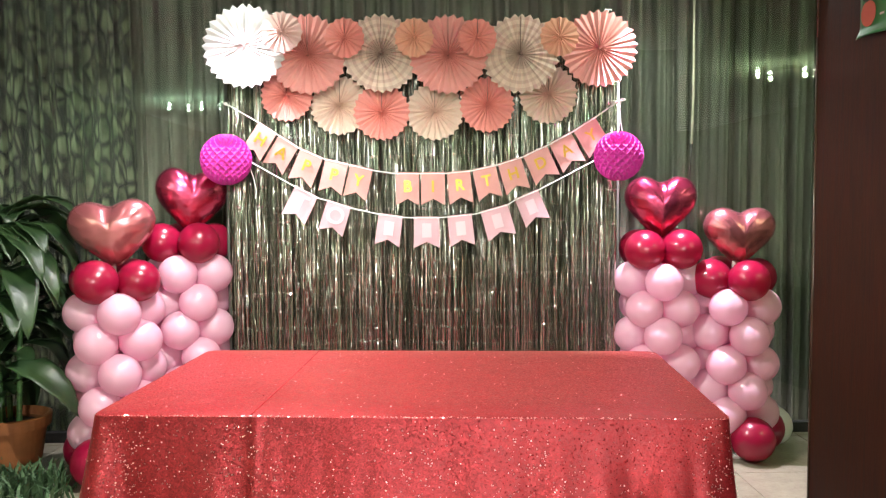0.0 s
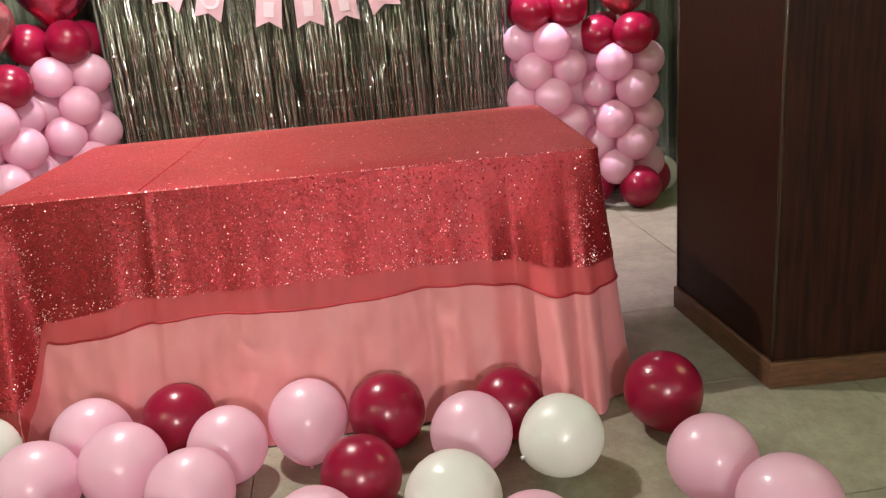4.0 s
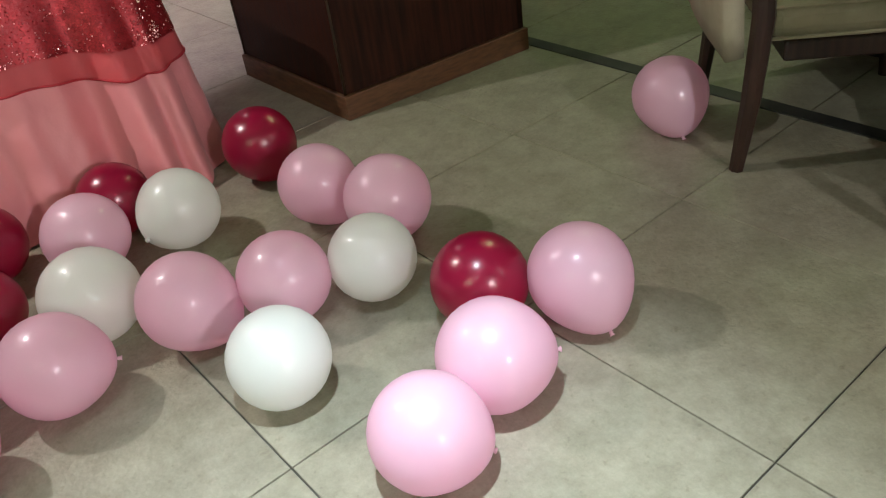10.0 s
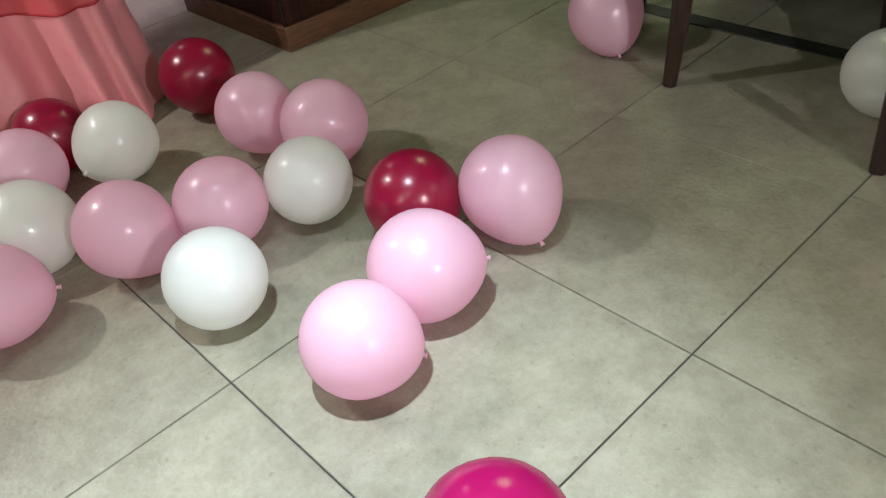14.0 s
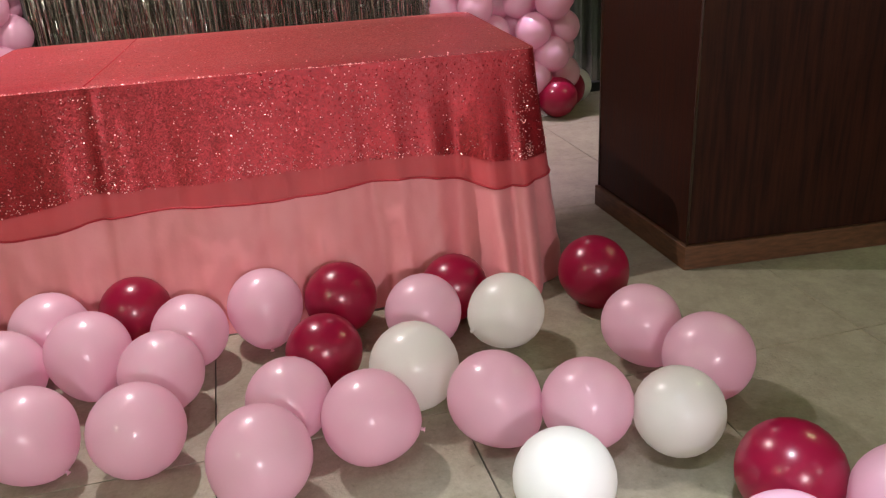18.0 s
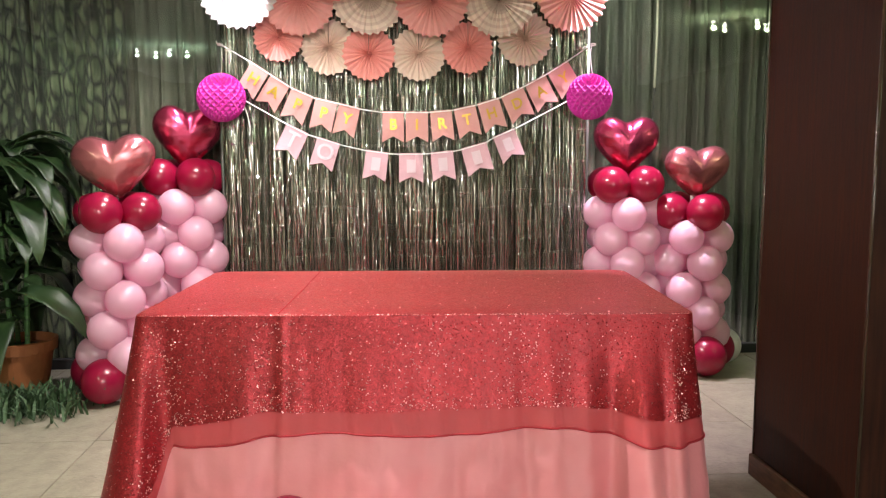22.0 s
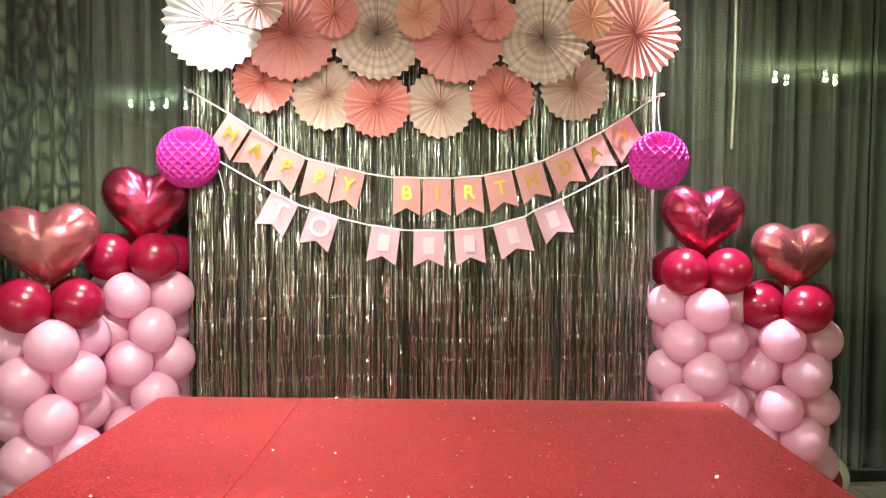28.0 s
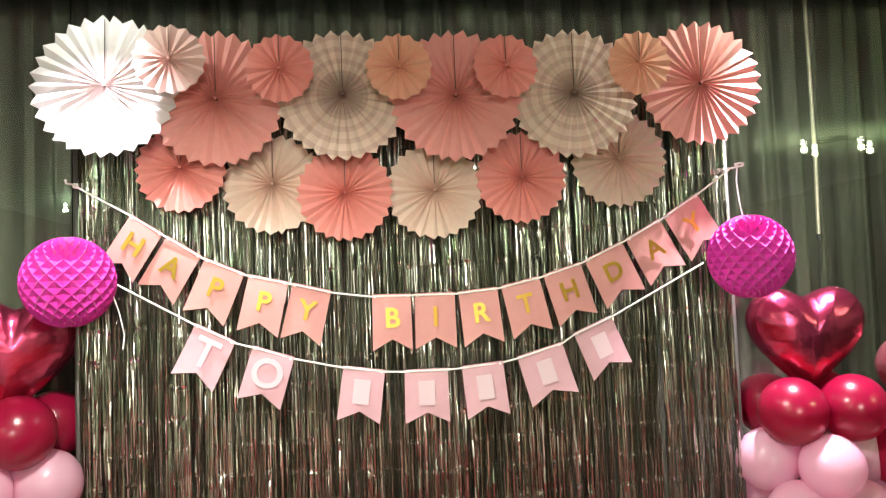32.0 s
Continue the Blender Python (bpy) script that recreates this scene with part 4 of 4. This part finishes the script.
def lerp(u, knots):
    for (a, p), (b, q) in zip(knots, knots[1:]):
        if u <= b:
            s = max(0.0, (u - a) / (b - a))
            s = s * s * (3 - 2 * s)
            return p + (q - p) * s
    return knots[-1][1]


# how far the cloth stands out at the floor, round the table
FLARE = [(0.0, 0.05), (0.17, 0.05), (0.33, 0.05), (0.352, 0.28), (0.39, 0.235), (0.44, 0.215), (0.53, 0.235), (0.60, 0.17), (0.645, 0.06), (0.66, 0.16), (0.69, 0.22), (0.80, 0.17), (0.84, 0.06), (1.0, 0.05)]


def stand_out(u, h):
    """How far the cloth stands off the table's edge at u, a share h of the way down."""
    fold = 0.010 * math.sin(150 * u + 2.2 * math.sin(u * 31)) + 0.0035 * math.sin(u * 297 + 1.3) + 0.0015 * math.sin(u * 611 + 0.4 + 3 * h)
    deep = 0.11 * math.exp(-((u - 0.371) / 0.007) ** 2) - 0.13 * math.exp(-((u - 0.388) / 0.009) ** 2) - 0.06 * math.exp(-((u - 0.358) / 0.004) ** 2)
    return lerp(u, FLARE) * h ** 1.1 + fold * h ** 0.8 + deep * h ** 1.6 + 0.006 * math.exp(-((u - 0.5766) / 0.0022) ** 2)


def skirt(z_top, drop, off, nu=520, nv=18, ragged=0.0, crease=0.0):
    """Cloth falling from the table's edge; all layers share one shape, off apart. drop: a function of u."""
    def fn(u, v):
        x, y, a = perimeter(u, TW, TD)
        dz = min(drop(u) * v, z_top - 0.004)
        h = dz / 0.745
        k = off + stand_out(u, h)
        if crease:
            q = noise.noise(Vector((u * 42 + dz * 5, dz * 4.2, 3.1))) + 0.5 * noise.noise(Vector((u * 90 - dz * 9, dz * 7, 8.0)))
            k -= crease * abs(q) * min(1.0, h * 2.2)
        return (x + k * math.cos(a), y + k * math.sin(a), z_top - dz + ragged * v * (math.sin(u * 70) + 0.5 * math.sin(u * 173 + 1)))

    return sheet(fn, nu, nv)


def cap(w, d, z):
    bm = bmesh.new()
    rings = []
    n_ = 180
    c = bm.verts.new((0, 0, z))
    for s in (0.3, 0.65, 0.97, 1.0):
        rings.append([])
        for k in range(n_):
            x, y, a = perimeter(k / n_, w, d)
            rings[-1].append(bm.verts.new((x * s, y * s, z - (0.004 if s == 1.0 else 0))))
    for k in range(n_):
        bm.faces.new((c, rings[0][(k + 1) % n_], rings[0][k]))
    for a, b in zip(rings, rings[1:]):
        for k in range(n_):
            bm.faces.new((a[k], a[(k + 1) % n_], b[(k + 1) % n_], b[k]))
    return bm


# u of the perimeter: back 0 to .16, right .17 to .34, front .345 (right end) to .655, left .66 to .84, back to 1
under = thing("pink_tablecloth", TABLE, "pale pink satin under-cloth reaching the floor", "tablecloth")
part("top", cap(TW, TD, 0.7475), M_SATIN, under, smooth=True)
part("drop", skirt(0.746, lambda u: 0.742, 0.0, nu=700, nv=40, crease=0.015), M_SATIN, under, smooth=True)
DROPS = [(0.0, 0.33), (0.345, 0.333), (0.42, 0.287), (0.48, 0.298), (0.58, 0.305), (0.64, 0.362), (0.656, 0.6), (0.668, 0.655), (0.8, 0.62), (0.84, 0.5), (0.9, 0.34), (1.0, 0.33)]


def over_drop(u):
    return lerp(u, DROPS)


def border_drop(u):
    return over_drop(u) + 0.07 + 0.008 * math.sin(u * 55) + (0.04 if u > 0.654 else 0)


def skirt_point(u, dz, off, z_top):
    x, y, a = perimeter(u, TW, TD)
    h = dz / 0.745
    k = off + stand_out(u, h)
    return (x + k * math.cos(a), y + k * math.sin(a), z_top - dz)


def hem_bm():
    pts = []
    for i in range(261):
        u = 0.30 + 0.341 * i / 260
        x, y, z = skirt_point(u, border_drop(u), 0.0035, 0.7485)
        pts.append((x, y, z + 0.002 * (math.sin(u * 70) + 0.5 * math.sin(u * 173 + 1))))
    return tube(pts, 0.0038, 6)


M_HEM = mat("hem_thread", (0.42, 0.02, 0.03), 0.8)
over = thing("sequin_tablecloth", TABLE, "red sequinned table cover with a sheer red border", "tablecloth")
part("top", cap(TW + 0.008, TD + 0.008, 0.7535), M_SEQUIN, over, smooth=True)
part("drop", skirt(0.7495, over_drop, 0.005, ragged=0.002), M_SEQUIN, over, "red sequinned hanging side", smooth=True)
part("border", skirt(0.7485, border_drop, 0.0025, ragged=0.002), M_CHIFFON, over, "sheer red chiffon border", smooth=True)
part("seam", tube([(-0.452, -TD / 2 + 0.006, 0.7545), (-0.449, 0.0, 0.7547), (-0.453, TD / 2 - 0.006, 0.7545)], 0.0016, 6), M_HEM, over, "dark red stitched seam across the top", smooth=True)
part("hem", hem_bm(), M_HEM, over, "narrow dark red rolled hem", smooth=True)


# pale pink discs put in as the sequins' glints, scattered over the red cover
M_SPARK = mat("glint_disc", (0.98, 0.52, 0.52), 0.32, 1.0)
rnd = random.Random(21)
vs, fs = [], []


def sequin(c, nrm, r):
    nrm = (Vector(nrm) + Vector((rnd.gauss(0, 0.4), rnd.gauss(0, 0.4), rnd.gauss(0.22, 0.4)))).normalized()
    a = nrm.orthogonal().normalized()
    b = nrm.cross(a)
    i = len(vs)
    for k in range(6):
        q = Vector(c) + nrm * 0.0012 + r * (math.cos(k * 1.0472) * a + math.sin(k * 1.0472) * b)
        vs.append(tuple(q))
    fs.append(tuple(range(i, i + 6)))


for k in range(7500):
    u = rnd.uniform(0.17, 0.84) if k % 6 else rnd.choice((0.348, 0.652)) + rnd.gauss(0, 0.008)
    patch = noise.noise(Vector((u * 26, 0.3, 1.7)))
    if rnd.random() > 0.55 + 0.9 * patch:
        continue
    dz = over_drop(u) * (rnd.random() ** 0.8 if k % 5 else 1 - 0.12 * rnd.random())
    sequin(skirt_point(u, dz, 0.007, 0.7495), (math.cos(perimeter(u, TW, TD)[2]), math.sin(perimeter(u, TW, TD)[2]), 0.15), rnd.uniform(0.0013, 0.0027))
for k in range(700):
    u = rnd.uniform(0.3, 0.7)
    x, y, a = perimeter(u, TW, TD)
    sequin((x * 1.002, y * 1.004, 0.7525 - rnd.random() * 0.008), (math.cos(a) * 0.7, math.sin(a) * 0.7, 0.7), rnd.uniform(0.0016, 0.0028))
for k in range(260):
    sequin((rnd.uniform(-TW / 2, TW / 2) * 0.99, rnd.uniform(-TD / 2, TD / 2) * 0.98, 0.7545), (0, 0, 1), rnd.uniform(0.002, 0.0036))
me = bpy.data.meshes.new("sequin_scatter")
me.from_pydata(vs, [], fs)
me.materials.append(M_SPARK)
o = new("sequin_scatter", me)
o.parent = over
tagged(o, "pale pink discs added as glints on the red sequins", kind="stuff")


# ---- sign on the pillar ----
sign = thing("notice_sign", pose(PX0 + 0.0095, 2.32, 1.945, 0, 0, -90), "small green notice card stuck on the dark pillar", "sign")
M_SIGN = vary(mat("green_card", (0.03, 0.3, 0.08), 0.35), (0.01, 0.1, 0.026), (0.026, 0.17, 0.05), 9, 3)
M_SIGNRED = mat("red_print", (0.45, 0.08, 0.05), 0.5)


def card_sheet(u, v):
    """A thin card whose lower edge has come loose and curls off the pillar."""
    curl = max(0.0, 1 - v / 0.22) ** 1.6 * (0.6 + 0.4 * math.sin(5.2 * u + 0.6))
    return (-0.158 + 0.312 * u, -0.0045 - 0.016 * curl, -0.112 + 0.21 * v + 0.01 * curl)


part("card", solid(sheet(card_sheet, 24, 16), 0.0012), M_SIGN, sign, smooth=True)
mark = part("red_mark", lathe([(0.0005, -0.001), (0.037, -0.001), (0.037, 0.001), (0.0005, 0.001)], 28), M_SIGNRED, sign, "round red mark")
mark.matrix_basis = pose(-0.11, -0.0068, -0.037, 90, 0, 0)
M_SIGNDARK = mat("dark_green_print", (0.003, 0.03, 0.012), 0.45)
for x, z in ((-0.098, 0.082), (-0.11, 0.034)):
    o = part("dark_roundel", lathe([(0.0005, -0.001), (0.025, -0.001), (0.025, 0.001), (0.0005, 0.001)], 24), M_SIGNDARK, sign, "dark green round print")
    o.matrix_basis = pose(x - 0.008, -0.0068, z - 0.012, 90, 0, 0)
# heading in short blocks, thin rule, paragraph lines
bars = [(-0.034 + 0.018 * k, -0.022 + 0.018 * k, 0.078, 0.0095) for k in range(4)] + [(0.06 + 0.018 * k, 0.073 + 0.018 * k, 0.082, 0.011) for k in range(4)]
bars += [(-0.035, 0.085, 0.022, 0.0018), (-0.05, -0.03, -0.045, 0.003), (-0.05, 0.0, -0.084, 0.003)]
bars += [(0.012, 0.105 - 0.006 * (k % 2), -0.022 - 0.018 * k, 0.0028) for k in range(4)]
for a, b, z, h in bars:
    part("printed_bar", box(a, b, -0.0076, -0.0064, z - 0.006 - h, z - 0.006 + h), M_LETTER, sign)


# ---- chairs ----
def armchair(m, label):
    """Faces +x; the back legs stand at x = 0."""
    t = thing("armchair", m, label, "chair", "dining armchairs")
    for y in (0.27, -0.27):
        part("leg", tube([(0.0, y, 0), (0.02, y, 0.2), (0.03, y, 0.42), (0.0, y, 0.9)], 0.026, 8, [0.75, 1.0, 1.1, 0.9]), M_DARKWOOD, t)
        part("leg", tube([(0.56, y, 0), (0.54, y, 0.25), (0.53, y, 0.64)], 0.024, 8, [0.8, 1.0, 1.1]), M_DARKWOOD, t)
        part("armrest", tube([(0.01, y, 0.66), (0.2, y, 0.675), (0.45, y, 0.665), (0.57, y, 0.65)], 0.028, 8, [0.8, 1, 1, 0.8]), M_DARKWOOD, t)
    part("seat_rail", box(0.09, 0.55, -0.262, 0.262, 0.295, 0.35, 0.008), M_DARKWOOD, t)
    cushion = part("seat_cushion", box(0.04, 0.58, -0.272, 0.272, 0.352, 0.45, 0.035), M_BEIGE, t, "thick beige piped seat cushion")
    for z in (0.362, 0.44):
        pts = [(0.05, -0.272, z), (0.57, -0.272, z), (0.58, 0.0, z), (0.57, 0.272, z), (0.05, 0.272, z)]
        part("piping", tube(pts, 0.005, 6), M_BEIGE, cushion)

    def back(u, v):
        s = 2 * u - 1
        lo = 0.315 + 0.07 * (1 - abs(s)) ** 0.8
        return (-0.005 - 0.045 * (1 - s * s) - 0.05 * v, 0.262 * s, lo + (0.93 - lo) * v)

    part("backrest", solid(sheet(back, 16, 8), 0.05), M_BEIGE, t, "curved beige upholstered back", smooth=True)
    return t


armchair(pose(2.147, 1.069, 0, 0, 0, -46), "dark wood armchair with beige upholstery at the dining table")
armchair(pose(1.885, 0.01, 0, 0, 0, 6), "dark wood armchair with beige upholstery beside loose balloons")
dt = thing("dining_table", pose(3.05, 0.52, 0), "dark dining table with a dark skirt beside armchairs", "table")
part("tabletop", box(-0.53, 0.53, -0.8, 0.8, 0.72, 0.75, 0.006), M_DARKWOOD, dt)
part("pedestal", box(-0.22, 0.5, -0.7, 0.7, 0.0, 0.718, 0.01), M_BLACK, dt, "dark panelled table base")
copy_thing(dt, pose(3.52, 3.2, 0, 0, 0, 77))

# ---- plant ----
plant = thing("potted_plant", pose(-1.89, 4.14, 0), "tall dark-leaved plant in a terracotta pot", "plant")
pot = part("pot", lathe([(0.12, 0.0), (0.125, 0.01), (0.165, 0.25), (0.185, 0.255), (0.19, 0.31), (0.175, 0.315), (0.165, 0.27), (0.0005, 0.265)], 36), M_TERRA, plant, "terracotta pot", smooth=False)
part("soil", lathe([(0.0005, 0.272), (0.163, 0.268), (0.163, 0.26), (0.0005, 0.26)], 28), M_SOIL, pot)
rnd = random.Random(11)
for k in range(3):
    a = k * 2.1
    part("stem", tube([(0.04 * math.cos(a), 0.04 * math.sin(a), 0.26), (0.06 * math.cos(a), 0.06 * math.sin(a), 0.7), (0.1 * math.cos(a), 0.06 * math.sin(a), 1.2 + 0.1 * k)], 0.014, 8, [1, 0.9, 0.6]), M_STEM, plant, "green cane")


def leaf_bm(length, width, droop):
    """A broad pointed leaf with a folded midrib, arching out along +x."""
    def fn(u, v):
        w = width * math.sin(math.pi * min(1.0, 0.04 + u * 0.96)) ** 0.7 * (1.0 - 0.25 * u)
        s = (v - 0.5) * w
        a = 0.55 - droop * u
        return (length * (u * math.cos(a * 0.5)), s, length * (u * math.sin(0.55) - droop * 0.55 * u * u) + abs(s) * 0.3 + 0.006 * math.sin(u * 19) * (abs(v - 0.5) > 0.3))

    return sheet(fn, 10, 6)


leaf_meshes = [smooth_mesh("leaf", solid(leaf_bm(0.34 + 0.05 * k, 0.13 + 0.015 * k, 0.9 + 0.3 * k), 0.0012), M_LEAF) for k in range(4)]
for k in range(86):
    o = new("leaf", leaf_meshes[k % 4])
    o.parent = plant
    a = rnd.uniform(0, 6.28)
    z = 0.36 + 0.98 * rnd.random() ** 0.75
    o.matrix_basis = Matrix.Translation((rnd.uniform(-0.06, 0.06), rnd.uniform(-0.06, 0.06), z)) @ Matrix.Rotation(a, 4, "Z") @ Matrix.Rotation(rnd.uniform(-0.35, 0.35), 4, "Y") @ Matrix.Diagonal((0.8 + 0.3 * rnd.random(), 1, 1, 1))
o = new("leaf", leaf_meshes[2])
o.parent = plant
o.matrix_basis = pose(0.1, -0.2, 0.6, 25, 22, -8)

# low feathery greenery at the pot's foot
vs, fs = [], []
rnd = random.Random(4)
for k in range(420):
    x, y = rnd.gauss(-1.78, 0.16), rnd.gauss(3.86, 0.1)
    a, h, b = rnd.uniform(0, 6.28), rnd.uniform(0.06, 0.15), rnd.uniform(0.02, 0.09)
    ca, sa = math.cos(a), math.sin(a)
    i = len(vs)
    vs += [(x - 0.006 * sa, y + 0.006 * ca, 0.0), (x + 0.006 * sa, y - 0.006 * ca, 0.0), (x + b * 0.5 * ca + 0.007 * sa, y + b * 0.5 * sa - 0.007 * ca, h * 0.7), (x + b * 0.5 * ca - 0.007 * sa, y + b * 0.5 * sa + 0.007 * ca, h * 0.7), (x + b * 1.3 * ca, y + b * 1.3 * sa, h)]
    fs += [(i, i + 1, i + 2, i + 3), (i + 3, i + 2, i + 4)]
me = bpy.data.meshes.new("low_greenery")
me.from_pydata(vs, [], fs)
me.materials.append(M_GRASS)
tagged(new("low_greenery", me), "low feathery green artificial grass at the pot's foot", "greenery", kind="stuff")


# ---- floor tiles ----
def tile_mesh(s):
    bm = box(-s / 2, s / 2, -s / 2, s / 2, -0.012, 0.0)
    top = [e for e in bm.edges if all(v.co.z > -0.001 for v in e.verts)]
    bmesh.ops.bevel(bm, geom=top, offset=0.0013, segments=1, affect="EDGES")
    me = bpy.data.meshes.new("tile")
    bm.to_mesh(me)
    bm.free()
    me.materials.append(M_TILE)
    return me


TILE = tile_mesh(1.0)
PX, PY, GX, GY = 0.603, 0.62, 1.138, 0.286
rnd = random.Random(2)
GRID = Matrix.Translation((GX, GY, 0)) @ Matrix.Rotation(radians(-0.2), 4, "Z") @ Matrix.Translation((-GX, -GY, 0))
for i in range(-9, 8):
    for j in range(-10, 9):
        x, y = GX + (i + 0.5) * PX, GY + (j + 0.5) * PY
        if X0 + 0.1 < x < X1 - 0.1 and Y0 + 0.1 < y < 5.0:
            o = new("tile", TILE)
            o.parent = floor
            o.matrix_basis = GRID @ pose(x, y, rnd.uniform(-0.0006, 0.0)) @ Matrix.Diagonal((PX - 0.0034, PY - 0.0034, 1, 1))
